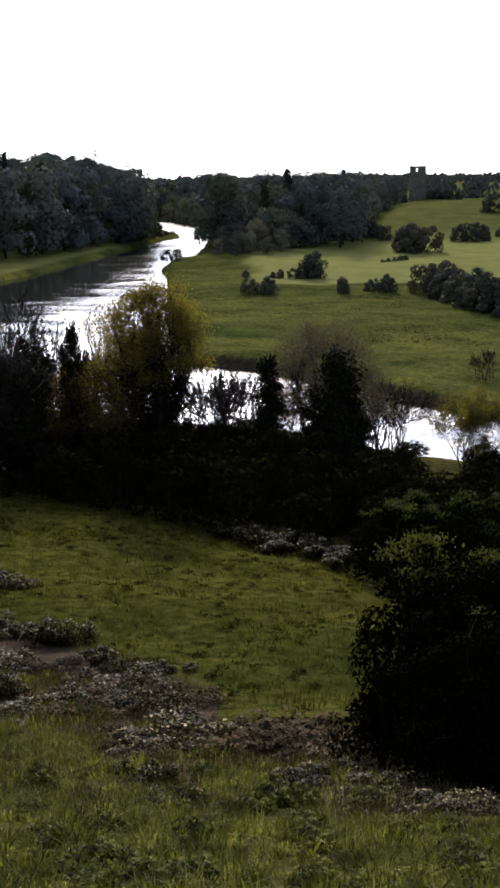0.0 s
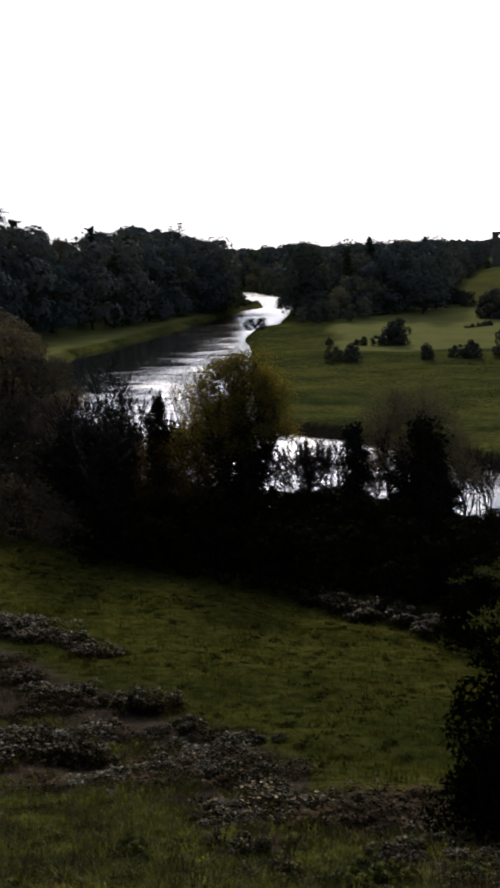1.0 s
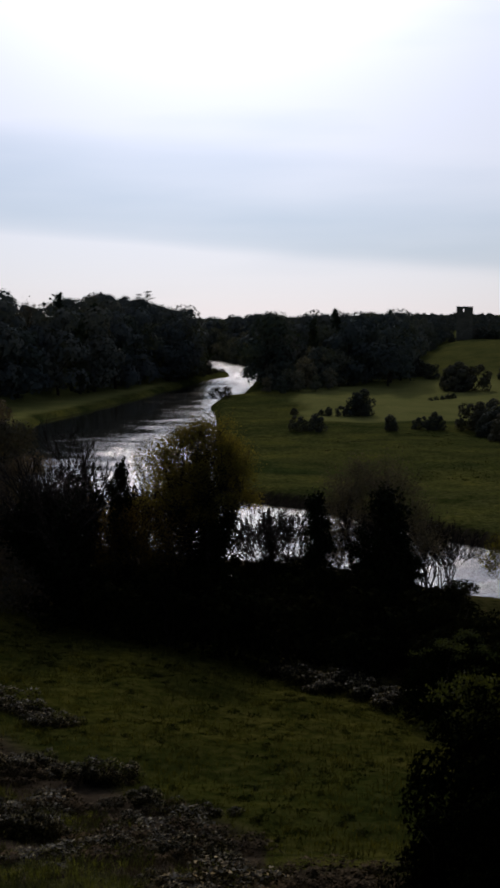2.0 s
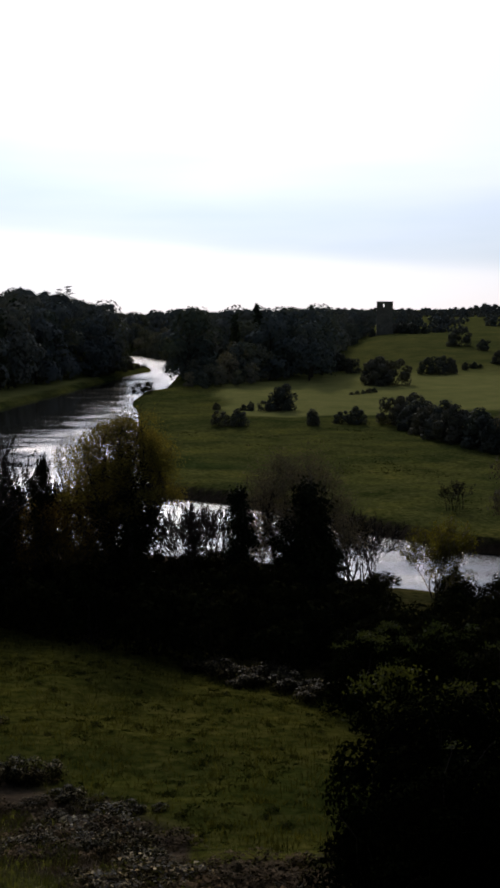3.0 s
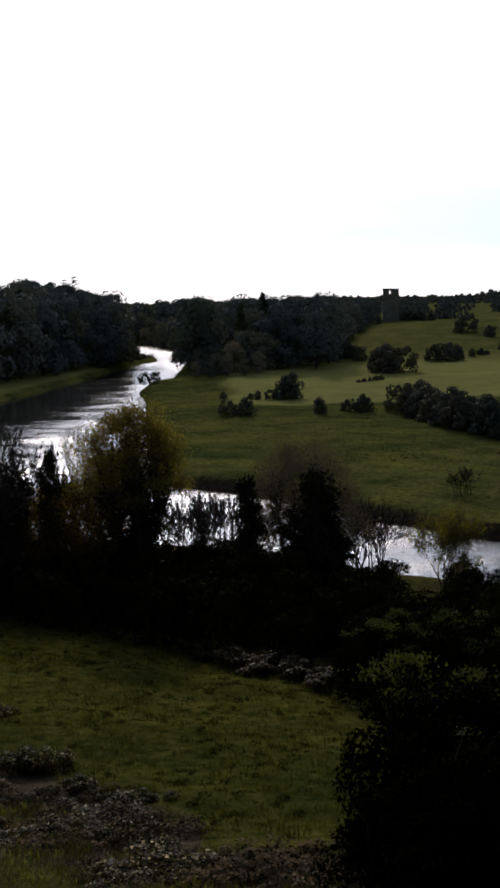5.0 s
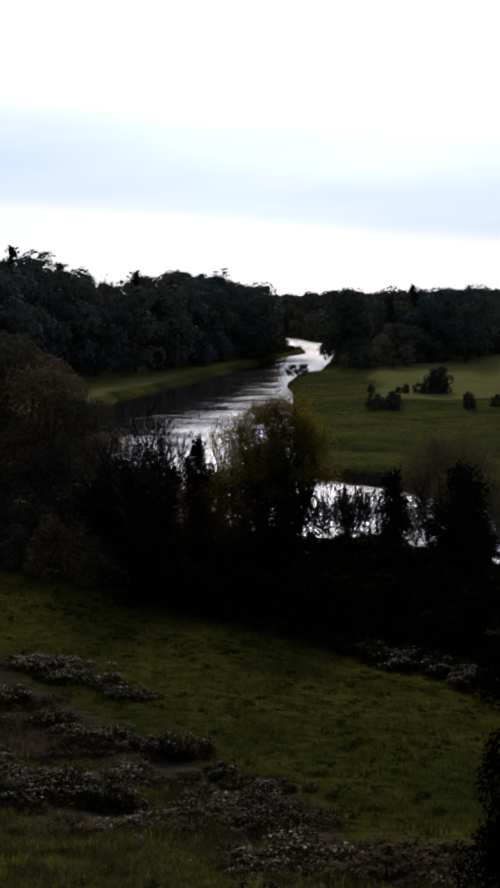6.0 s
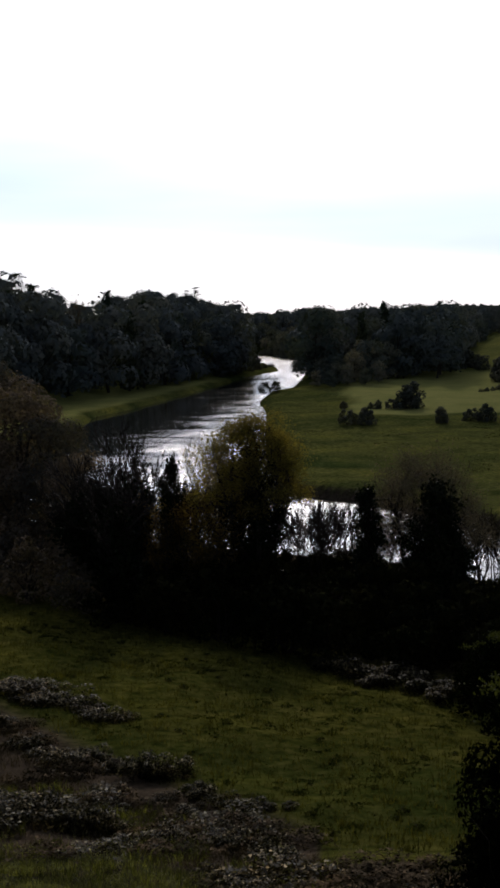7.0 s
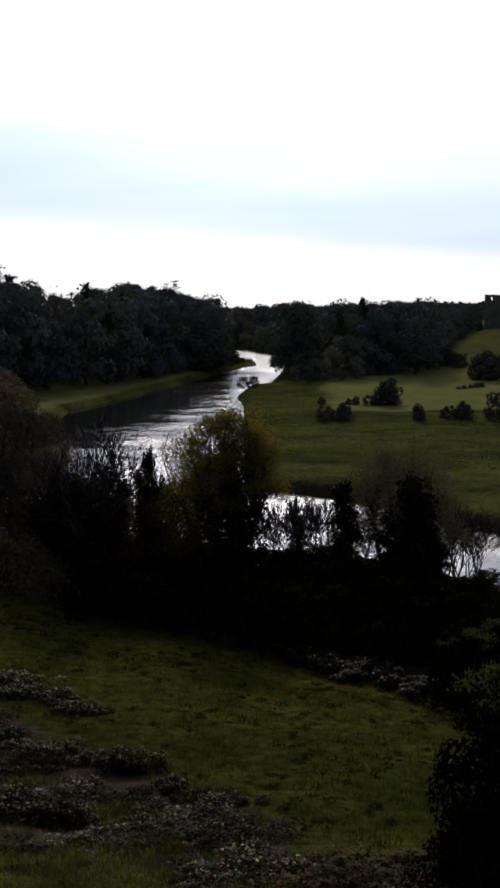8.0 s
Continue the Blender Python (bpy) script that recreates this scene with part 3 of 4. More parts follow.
def shrub(name, label, category, seed, h, w, mat, count, leaf, lobes=14, twigs=0, wide=0.40, shoots=0):
    """A bush of rounded masses down to the ground, with stems and stray twigs."""
    rng = np.random.default_rng(seed)
    ob = tagged(new(name), label, category)
    lb = []
    for k in range(lobes):
        a, t = k * 2.4 + rng.uniform(-0.5, 0.5), ((k + rng.uniform(0, 1)) / lobes) ** 1.25
        r = w * 0.36 * math.sqrt(max(0.03, 1 - t * t)) * rng.uniform(0.65, 1.1)
        lb.append((r * math.cos(a), r * math.sin(a), h * (0.10 + 0.72 * t) * rng.uniform(0.88, 1.08), min(w, h) * rng.uniform(0.17, 0.27) * (1 - 0.25 * t)))
    lb = np.array(lb)
    lines = [bent(rng, (rng.normal(0, w * 0.04), rng.normal(0, w * 0.04), -0.2), p[:3], 0.012 * h + 0.012, 0.008, 3, 0.06) for p in lb]
    for k in range(twigs):
        p = lb[rng.integers(0, lobes)]
        way = unit(rng.normal(size=3) + [0, 0, 1.2])
        lines.append(bent(rng, p[:3], p[:3] + way * p[3] * rng.uniform(1.1, 1.9), 0.018, 0.006, 3, 0.06))
    piece("framework", mesh_of("framework", *tubes(lines), M_TWIG, True), ob)
    pts, d = crown_points(rng, lb, count, False)
    pts[:, 2] = np.maximum(pts[:, 2], rng.uniform(-0.1, 0.3, count))
    piece("foliage", mesh_of("foliage", *leaves(rng, pts, leaf, wide, d, 0.5, True), mat, False, d + rng.normal(0, 0.2, d.shape)), ob)
    if shoots:
        high = lb[np.argsort(-lb[:, 2])][: lobes // 4 + 1]
        way = unit(rng.normal(size=(shoots, 3)) + [0, 0, 1.3])
        pick = high[rng.integers(0, len(high), shoots)]
        tip = pick[:, :3] + way * pick[:, 3:] * 1.08
        tip = np.repeat(tip, 46, 0) + rng.normal(0, 1, (shoots * 46, 3)) * [0.22, 0.22, 0.06]
        tagged(piece("leaf_spray", mesh_of("leaf_spray", *leaves(rng, tip, leaf * 0.66, wide), M_SHOOT), ob, "fresh light green leaf sprays"), kind="stuff")
    return Kind(ob)


def bramble(name, label, seed, h, w, mat, count, leaf, arches=14, under=None):
    """A tangle of low heaps: arching stems, leaves spread flat over the tops, dead leaves below darkened as the
    hollows' shade.
    """
    rng = np.random.default_rng(seed)
    ob = tagged(new(name), label, "bramble")
    heaps = []
    for k in range(7):
        a, r = k * 2.4 + rng.uniform(-0.4, 0.4), w * 0.36 * math.sqrt((k + 0.5) / 7)
        heaps.append((r * math.cos(a), r * math.sin(a), h * rng.uniform(0.30, 0.62), w * rng.uniform(0.13, 0.22)))
    heaps = np.array(heaps)
    lines = []
    for k in range(arches):
        a, b = heaps[rng.integers(0, 7)], heaps[rng.integers(0, 7)]
        t = np.linspace(0, 1, 6)[:, None]
        end = np.array((b[0] * 1.4 + rng.normal(0, 0.1), b[1] * 1.4 + rng.normal(0, 0.1), 0.05))
        start = np.array((a[0] * 0.5, a[1] * 0.5, -0.05))
        line = start + (end - start) * t + np.array((0, 0, h * rng.uniform(0.5, 1.25))) * 4 * t * (1 - t) + rng.normal(0, 0.03, (6, 3))
        lines.append((line, np.linspace(0.012, 0.004, 6)))
    tagged(piece("framework", mesh_of("framework", *tubes(lines), M_TWIG, True), ob, "thin arching brown stems"), kind="stuff")
    pick = heaps[rng.integers(0, 7, count)]
    d = unit(rng.normal(size=(count, 3)) * [1, 1, 0.7] + [0, 0, 0.85])
    d[:, 2] = np.abs(d[:, 2])
    pts = pick[:, :3] + d * pick[:, 3:] * rng.uniform(0.8, 1.12, (count, 1)) * [1, 1, 1.0]
    pts[:, 2] = np.maximum(pts[:, 2], 0.0)
    piece("foliage", mesh_of("foliage", *leaves(rng, pts, leaf, 0.40, d * 0.5 + [0, 0, 0.8], 0.8, True), mat, False, d * [1, 1, 0.7] + rng.normal(0, 0.25, d.shape)), ob)
    # lower leaf layer whose dark colour stands in for shade below the heaps
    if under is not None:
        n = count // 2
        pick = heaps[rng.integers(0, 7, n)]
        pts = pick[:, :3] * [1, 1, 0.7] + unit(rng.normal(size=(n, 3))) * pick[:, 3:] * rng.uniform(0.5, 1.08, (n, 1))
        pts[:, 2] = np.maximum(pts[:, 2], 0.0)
        piece("dead_leaves", mesh_of("dead_leaves", *leaves(rng, pts, leaf * 1.2, 0.45, None, 0.6, True), under), ob, "dead leaves darkened to stand for shade in the hollows")
    return Kind(ob)


def place(kind, x, y, size=(1, 1, 1), turn=None, sink=0.0, label="", group=""):
    if turn is None:
        turn = (x * 12.9898 + y * 78.233) % 6.283
    return kind.at(x, y, ground_z(x, y) - sink, turn, size, label, group)


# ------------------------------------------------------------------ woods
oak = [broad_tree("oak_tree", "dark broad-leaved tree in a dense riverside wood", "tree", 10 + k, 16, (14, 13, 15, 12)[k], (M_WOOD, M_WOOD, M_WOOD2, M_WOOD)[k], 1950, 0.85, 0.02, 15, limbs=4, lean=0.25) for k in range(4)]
fir = [conifer("fir_tree", "narrow dark conifer standing in the wood", 30 + k, 18, (5.5, 4.5)[k], 600, 0.95) for k in range(2)]
old_pine = pine("pine_tree", "old pine with sparse flat boughs on the skyline", 35, 20)
thin_tree = branching_tree("bare_skyline_tree", "thin leafless tree above the wood", 36, 15, M_BUD, 0.3, 1, depth=4, spread=0.6, scatter=0.3)


def wood(region, spacing, seed, kinds, tall=(0.85, 1.15), group="", limit=400, top=99.0, sway=(0.74, 1.12)):
    rng = random.Random(seed)
    got = []
    for k in range(6000):
        x, y = region(rng)
        if x is None or any((x - a) ** 2 + (y - b) ** 2 < spacing ** 2 for a, b in got):
            continue
        got.append((x, y))
        s = rng.uniform(*tall)
        if callable(top):
            s = min(max((top(x, y) - ground_z(x, y)) / 16.5 * rng.uniform(*sway), 0.4), 1.5)
        else:
            s = min(s, (top + rng.uniform(-1.5, 0.5) - ground_z(x, y)) / 17)
        place(rng.choice(kinds), x, y, (s * rng.uniform(0.9, 1.15), s * rng.uniform(0.9, 1.15), s * 1.07), sink=1.3 * s, group=group)
        if len(got) >= limit:
            break


def left_wood(rng):
    y = rng.uniform(195, 600)
    x = -20 - rng.uniform(0, 140)
    sd = float(river_distance(np.array([x]), np.array([y]))[0])
    edge = float(np.interp(y, [200, 230, 290, 360, 430], [15, 26, 26, 15, 4]))
    if not (x < -29 and edge < sd < 58) or abs(x) > 0.36 * y or x > -0.089 * y:
        return None, None
    return x, y


def left_skyline(x, y):
    """How high the wooded bank stands, seen from the hill."""
    lift = np.interp(math.degrees(math.atan2(x, y)), [-18.3, -17, -16, -15, -14.1, -13.3, -12.4, -11.8, -10.7, -9.95, -9.4, -8.7, -7.7, -6.7, -5.5, -5.0, -4.2],
                     [0.027, 0.0265, 0.0225, 0.024, 0.0145, 0.004, 0.0065, 0.001, 0.011, 0.007, 0.0135, 0.0125, 0.0115, 0.0055, 0.0, -0.010, -0.03])
    return 25 + float(lift) * math.hypot(x, y)


def ridge_skyline(x, y):
    """How high the valley wood and the far ridge stand, seen from the hill."""
    lift = np.interp(math.degrees(math.atan2(x, y)), [-6, -5, -4.6, -3.8, -2.5, -1.5, 0, 3, 8], [-0.0036, -0.0036, -0.0038, -0.0034, -0.0022, -0.001, -0.003, -0.0028, -0.002])
    return 25 + float(lift) * math.hypot(x, y)


def centre_wood(rng):
    x, y = rng.uniform(-12, 66), rng.uniform(372, 560)
    front = 378 + 0.35 * max(0, x - 5) + 25 * smooth(20, 45, x)
    if y < front or x > 0.089 * y - 2:
        return None, None
    return x, y


def knoll_wood(rng):
    """The wood's end, wrapping the side of the castle knoll."""
    turn, y = rng.uniform(4.9, 6.9), rng.uniform(500, 640)
    if y < 500 + 36 * (turn - 4.9):
        return None, None
    return y * math.tan(radians(turn)), y


def far_wood(rng):
    x, y = rng.uniform(-150, 110), 668 + 260 * rng.uniform(0, 1) ** 1.5
    return x, y


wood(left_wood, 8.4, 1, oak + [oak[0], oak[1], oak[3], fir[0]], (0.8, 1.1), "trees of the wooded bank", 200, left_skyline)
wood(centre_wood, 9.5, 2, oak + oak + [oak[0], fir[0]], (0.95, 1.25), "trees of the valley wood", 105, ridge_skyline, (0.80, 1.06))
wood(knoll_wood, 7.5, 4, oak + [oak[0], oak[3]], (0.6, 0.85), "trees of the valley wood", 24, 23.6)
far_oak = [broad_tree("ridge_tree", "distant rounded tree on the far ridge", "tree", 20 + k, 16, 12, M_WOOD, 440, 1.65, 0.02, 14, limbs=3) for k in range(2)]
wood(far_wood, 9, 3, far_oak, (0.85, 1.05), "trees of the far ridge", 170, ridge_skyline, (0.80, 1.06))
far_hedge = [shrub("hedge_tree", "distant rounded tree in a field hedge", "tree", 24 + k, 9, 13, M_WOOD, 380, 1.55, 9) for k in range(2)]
rng3 = random.Random(31)
for k in range(46):
    x, y = 92 + 230 * rng3.random() ** 1.2, 700 + 110 * rng3.random() ** 2
    s = rng3.uniform(0.45, 1.0)
    place(rng3.choice(far_hedge), x, y, (s, s, s), sink=0.3, group="trees of the distant hedges")
for k in range(120):
    x, y = 60 + 520 * k / 119 + rng3.uniform(-9, 9), 1350 + 1.3 * k + rng3.uniform(-60, 60)
    s = rng3.uniform(0.75, 1.1) + 1.2 * max(0, k - 45) / 30
    place(rng3.choice(far_hedge), x, y, (min(s, 1.5) * 1.2, min(s, 1.5) * 1.2, s), sink=0.3, group="trees of the distant hedges")
for k in range(54):
    x, y, s = 112 + 215 * k / 53 + rng3.uniform(-5, 5), 1130 + rng3.uniform(-40, 40), rng3.uniform(0.5, 0.85)
    place(rng3.choice(far_hedge), x, y, (s * 1.2, s * 1.2, s), sink=0.3, group="trees of the distant hedges")
for k in range(15):
    x, y, s = 80 + 2.6 * k + rng3.uniform(-1, 1), 585 + rng3.uniform(-4, 14), rng3.uniform(0.62, 0.9) * (1.0 - 0.025 * k)
    place(rng3.choice(far_hedge), x, y, (s * 0.75, s * 0.75, s), sink=0.3, group="trees behind the castle")
for k in range(26):
    x, y = -125 + 5.6 * k + rng3.uniform(-1.5, 1.5), 702 + rng3.uniform(-4, 10) - 6 * (k % 2)
    s = max(0.4, (ridge_skyline(x, y) - ground_z(x, y)) / 16.5 * rng3.uniform(0.8, 1.0))
    place(rng3.choice(far_oak), x, y, (s, s, s), sink=0.3, group="trees of the far ridge")
for x, y, top, wide, turn in [(-92.5, 340, 35.4, 1.25, None), (-96.5, 342, 33.4, 0.9, 1.0), (-88.5, 345, 32.2, 0.8, 4.0), (-61.5, 500, 33.6, 0.7, 3.4), (-65, 498, 32.4, 0.6, 2.0)]:
    place(old_pine, x, y, (wide, wide, (top - ground_z(x, y)) / 20), turn)
place(thin_tree, -79, 344, (1.5, 1.5, (29.2 - ground_z(-79, 344)) / 15))

# ------------------------------------------------------------------ meadow bushes and hedges
haw = [shrub("hawthorn_bush", "dark rounded hawthorn bush on the river meadow", "bush", 50 + k, 6, (6.5, 5.5, 8)[k], M_HAW, 1800, 0.45, 14) for k in range(3)]
lone = broad_tree("parkland_tree", "lone broad tree with a short trunk on the meadow", "tree", 60, 17, 13, M_WOOD, 1700, 0.8, 0.16, 26)
place(lone, 27, 374)
for x, y, s, k in [(13.4, 281, 1.02, 0), (10.0, 280, 0.5, 2), (7.0, 281, 0.4, 1), (5.2, 281.5, 0.3, 0), (0, 248, 0.62, 2), (3.5, 247, 0.68, 0), (18.5, 247, 0.62, 1), (25, 252, 0.55, 2), (28, 252, 0.7, 0),
                   (14.6, 283, 1.12, 1), (46.5, 357, 1.6, 0), (51, 359, 1.5, 2), (44, 361, 1.35, 1), (68, 404, 1.05, 0), (72.5, 404, 1.2, 2), (76.5, 406, 1.0, 1), (37, 437, 1.0, 1), (39.5, 432, 1.15, 2), (42, 426, 1.1, 0), (44.5, 416, 1.0, 2), (34.5, 440, 1.2, 0), (-1, 283, 0.35, 0)]:
    place(haw[k], x, y, (s, s, s), sink=0.2)
rng0 = random.Random(5)
HEDGE = [(36, 250), (38, 241), (39.5, 231), (40, 222), (41.5, 214), (43.5, 207), (46.5, 203), (50, 200), (54, 199), (58, 198), (62, 197)]
for x, y in HEDGE:
    for k in range(2):
        s = rng0.uniform(0.95, 1.3)
        place(rng0.choice(haw), x + rng0.uniform(-1.2, 1.2) + 2.5 * k, y + rng0.uniform(-1, 1) + 4 * k, (s, s, s), sink=0.2, group="bushes of the hedge")
for x, y, s, k in [(99, 437, 0.95, 1), (104.3, 435.5, 0.75, 0), (96, 494, 1.4, 2), (102.5, 478, 0.85, 2), (128, 526, 0.9, 0), (87, 424, 0.35, 2), (90, 424.5, 0.3, 0), (84, 420, 0.5, 1), (88, 424, 0.45, 0), (40, 330, 0.3, 2), (36.5, 327, 0.25, 0), (38.3, 328.5, 0.24, 1), (34.9, 325.6, 0.2, 2), (41.6, 331.4, 0.28, 0), (52, 190, 0.8, 1), (49, 178, 0.7, 2)]:
    place(haw[k], x, y, (s * 1.1, s * 1.1, s), sink=0.2)
fresh = [broad_tree("sallow_tree", "pale budding tree at the edge of the valley wood", "tree", 65 + k, 9, 7.5, (M_CATKIN, M_WOOD2)[k], 1200, 0.6, 0.03, 18) for k in range(2)]
for x, y, s, k in [(-8, 372, 0.8, 0), (-3, 366, 0.9, 1), (2, 362, 1.0, 0), (-6, 392, 0.8, 1), (7, 368, 1.35, 1), (4.5, 371, 1.25, 0), (12, 374, 1.2, 0), (17, 380, 1.1, 1), (-8, 420, 0.7, 0), (-9, 450, 0.7, 1), (-5, 475, 0.9, 0), (-7, 514, 0.9, 1), (-20, 590, 1.0, 0), (-26, 640, 1.1, 1), (-5, 545, 1.1, 0), (-8, 570, 0.9, 1), (-29, 655, 1.2, 0), (-24, 612, 1.1, 0), (-18, 625, 1.2, 1), (-35, 690, 1.3, 0), (-27, 705, 1.4, 1), (-20, 662, 1.3, 0), (-12, 600, 1.3, 1), (-10, 640, 1.4, 0),
                   (-9, 350, 0.5, 0), (-5, 344, 0.55, 1), (-8, 362, 0.55, 1), (0, 352, 0.65, 0), (5, 350, 0.55, 1), (-3, 356, 0.7, 0), (9, 358, 0.7, 0), (-7, 405, 0.6, 1), (-6, 384, 0.8, 0), (0, 372, 0.8, 1),
                   (-46, 676, 1.3, 0), (-41, 662, 1.1, 1), (-50, 695, 1.5, 0), (-37, 652, 1.0, 0), (-44, 700, 1.6, 1), (-33, 640, 0.8, 1), (-39, 690, 1.5, 1), (-56, 706, 1.7, 0), (-30, 676, 1.4, 0), (-39, 640, 1.0, 1), (-35, 622, 0.9, 0), (-31, 606, 0.8, 1), (-26, 590, 0.8, 0), (-43, 652, 1.1, 0), (-48, 672, 1.2, 1), (-33, 632, 1.1, 0), (-22, 572, 0.7, 1), (-29, 618, 1.1, 1)]:
    place(fresh[k], x, y, (s, s, s), sink=0.2)

# ------------------------------------------------------------------ castle ruin
def ruin_wall(name, length, tall, holes, parent, at, turn, rng, thick=1.1, ragged=0.9):
    """A wall with openings through it and a broken top."""
    bm = bmesh.new()
    nx, nz = max(4, round(length / 0.5)), round(tall / 0.5)
    dx, dz = length / nx, 0.5
    tops = [nz - (1 if rng.random() < ragged * 0.35 else 0) - (1 if rng.random() < ragged * 0.2 else 0) for _ in range(nx)]
    grid = {}

    def corner(i, k):
        if (i, k) not in grid:
            grid[i, k] = bm.verts.new((i * dx - length / 2, -thick / 2 + rng.uniform(-0.04, 0.04), k * dz - 1.0 + (rng.uniform(-0.12, 0.12) if k >= nz - 2 else 0)))
        return grid[i, k]

    for i in range(nx):
        for k in range(tops[i] + 2):
            x, z = (i + 0.5) * dx - length / 2, (k + 0.5) * dz - 1.0
            if not any(abs(x - hx) < hw / 2 and abs(z - hz) < hh / 2 for hx, hz, hw, hh in holes):
                bm.faces.new((corner(i, k), corner(i + 1, k), corner(i + 1, k + 1), corner(i, k + 1)))
    out = bmesh.ops.extrude_face_region(bm, geom=bm.faces[:])
    bmesh.ops.translate(bm, vec=(0, thick, 0), verts=[v for v in out["geom"] if isinstance(v, bmesh.types.BMVert)])
    bmesh.ops.recalc_face_normals(bm, faces=bm.faces[:])
    me = bpy.data.meshes.new(name)
    bm.to_mesh(me)
    bm.free()
    me.materials.append(M_STONE)
    ob = piece(name, me, parent)
    ob.matrix_basis = Matrix.Translation(at) @ Matrix.Rotation(turn, 4, "Z")


def build_castle():
    rng = random.Random(8)
    ob = tagged(new("castle_ruin"), "roofless grey stone tower ruin with window gaps", "ruin")
    ob.matrix_basis = put(ob, 76, 570, ground_z(76, 570) - 0.3, radians(-7))
    ruin_wall("wall", 7.4, 15.6, [(-0.49, 13.6, 0.7, 1.6), (1.9, 8.6, 0.6, 2.2)], ob, (0, -3.2, 0), 0, rng, ragged=0.12)
    ruin_wall("wall", 7.4, 15.4, [(-0.49, 13.6, 1.6, 1.6), (1.9, 8.6, 1.6, 3.0)], ob, (0, 3.2, 0), 0, rng, ragged=0.0)
    ruin_wall("wall", 5.2, 15.5, [(0.0, 8.0, 1.0, 2.0)], ob, (-3.15, 0, 0), math.pi / 2, rng)
    ruin_wall("wall", 5.2, 15.2, [(0.0, 8.0, 1.0, 2.0)], ob, (3.15, 0, 0), math.pi / 2, rng)
    ruin_wall("curtain_wall", 9, 6.0, [], ob, (8.3, 0.5, 0), 0, rng, 1.0, 2.2)


build_castle()
for x, y, s, k in [(84, 566, 1.1, 0), (89, 565, 1.0, 2), (94, 566, 0.8, 1), (70, 566, 0.7, 0)]:
    place(haw[k], x, y, (s, s, s), sink=0.3)
for x, y, s, k in [(-44, 425, 0.8, 0), (-42, 438, 0.8, 2), (-40, 450, 0.8, 1), (-37, 462, 0.7, 2), (-34.5, 474, 0.6, 0), (-32.5, 484, 0.5, 1), (-30.5, 491, 0.4, 2), (-36, 480, 0.8, 2), (-37, 496, 0.8, 0), (-40, 470, 1.0, 0)]:
    place(haw[k], x, y, (s, s, s * 0.75), sink=0.2, label="low dark bush on the point of the wooded bank")

# ------------------------------------------------------------------ riverside trees
bare = branching_tree("bare_tree", "leafless ivy-clad tree beside the river", 71, 13, M_BUD, 0.12, 0, stems=6, depth=4, spread=0.48, rise=0.16, girth=0.026, kids=(4, 5), ivy=0.78, tilt=0.5, thin=0.018, bark=M_TWIG)


def dome_tree(name, label, seed, h, w, mat, count, leaf, lobes=34, stems=6, ivy=90, low=0.50, loose=0.35):
    """Several stems fanning from one foot into a rounded crown of fine leaf, ivy climbing the stems."""
    rng = np.random.default_rng(seed)
    ob = tagged(new(name), label, "tree")
    lines, lb = [], []
    for k in range(lobes):
        a, t = k * 2.4, ((k + 0.5) / lobes)
        r = w * 0.42 * math.sqrt(1 - t * t) ** 0.8 * rng.uniform(0.5, 1.08)
        lb.append((r * math.cos(a), r * math.sin(a), h * (low + (0.90 - low) * t) + rng.normal(0, 0.4), w * rng.uniform(0.08, 0.15)))
    lb = np.array(lb)
    knees, vine = [], []
    for k in range(stems):
        ring = 0.5 if k % 3 else 0.14
        x, y = ring * math.cos(k * 6.28 / stems), ring * math.sin(k * 6.28 / stems)
        knee = np.array((x * 4.4, y * 3.2, h * rng.uniform(0.52, 0.74)))
        knees.append(knee)
        lines.append(bent(rng, (x, y, -0.3), knee, 0.22, 0.12, 6, 0.03))
        vine.append(lines[-1][0])
    for k, q in enumerate(lb):
        knee = min(knees, key=lambda v: (v[0] - q[0]) ** 2 + (v[1] - q[1]) ** 2)
        lines.append(bent(rng, knee - (0, 0, rng.uniform(0, 1.5)), q[:3], 0.12, 0.035, 5, 0.05))
        for j in range(9):
            lines.append(bent(rng, q[:3] - (0, 0, 0.6), q[:3] + unit(rng.normal(size=3) + [0, 0, 0.9]) * q[3] * rng.uniform(0.9, 2.0), 0.022, 0.007, 3, 0.06))
    piece("trunk", mesh_of("trunk", *tubes(lines), M_BARK, True), ob)
    pts, d = crown_points(rng, lb, count)
    pts = pts + rng.normal(0, loose, pts.shape) * rng.uniform(0.2, 1.8, (count, 1))
    piece("crown", mesh_of("crown", *leaves(rng, pts, leaf, 0.36, d, 0.8, True), mat), ob)
    if not ivy:
        return Kind(ob)
    vine = np.repeat(np.concatenate(vine), ivy, 0) + rng.uniform(-0.5, 0.5, (len(vine) * 7 * ivy, 1)) * [0, 0, 2.4]
    vine = vine + rng.normal(0, 1, vine.shape) * (0.50 - 0.36 * np.clip(vine[:, 2:] / (0.62 * h), 0, 1))
    piece("ivy", mesh_of("ivy", *leaves(rng, vine, 0.24, 0.45, None, 0.6, True), M_IVY), ob, "dark ivy cladding")
    return Kind(ob)


willow = dome_tree("willow_tree", "spreading willow in yellow-green spring leaf on the riverbank", 72, 15.2, 8.6, M_WILLOW, 42000, 0.12, 62, 11, 190, 0.54, 0.26)
sapling = branching_tree("young_tree", "slender tree with sparse pale leaves on the riverbank", 73, 13, M_WILLOW, 0.12, 4, stems=3, depth=4, spread=0.45, rise=0.3, girth=0.011, scatter=0.3)
brown = dome_tree("budding_tree", "airy brown tree just coming into bud", 74, 12.2, 10.4, M_BUD, 34000, 0.115, 36, 5, 0, 0.36, 0.45)
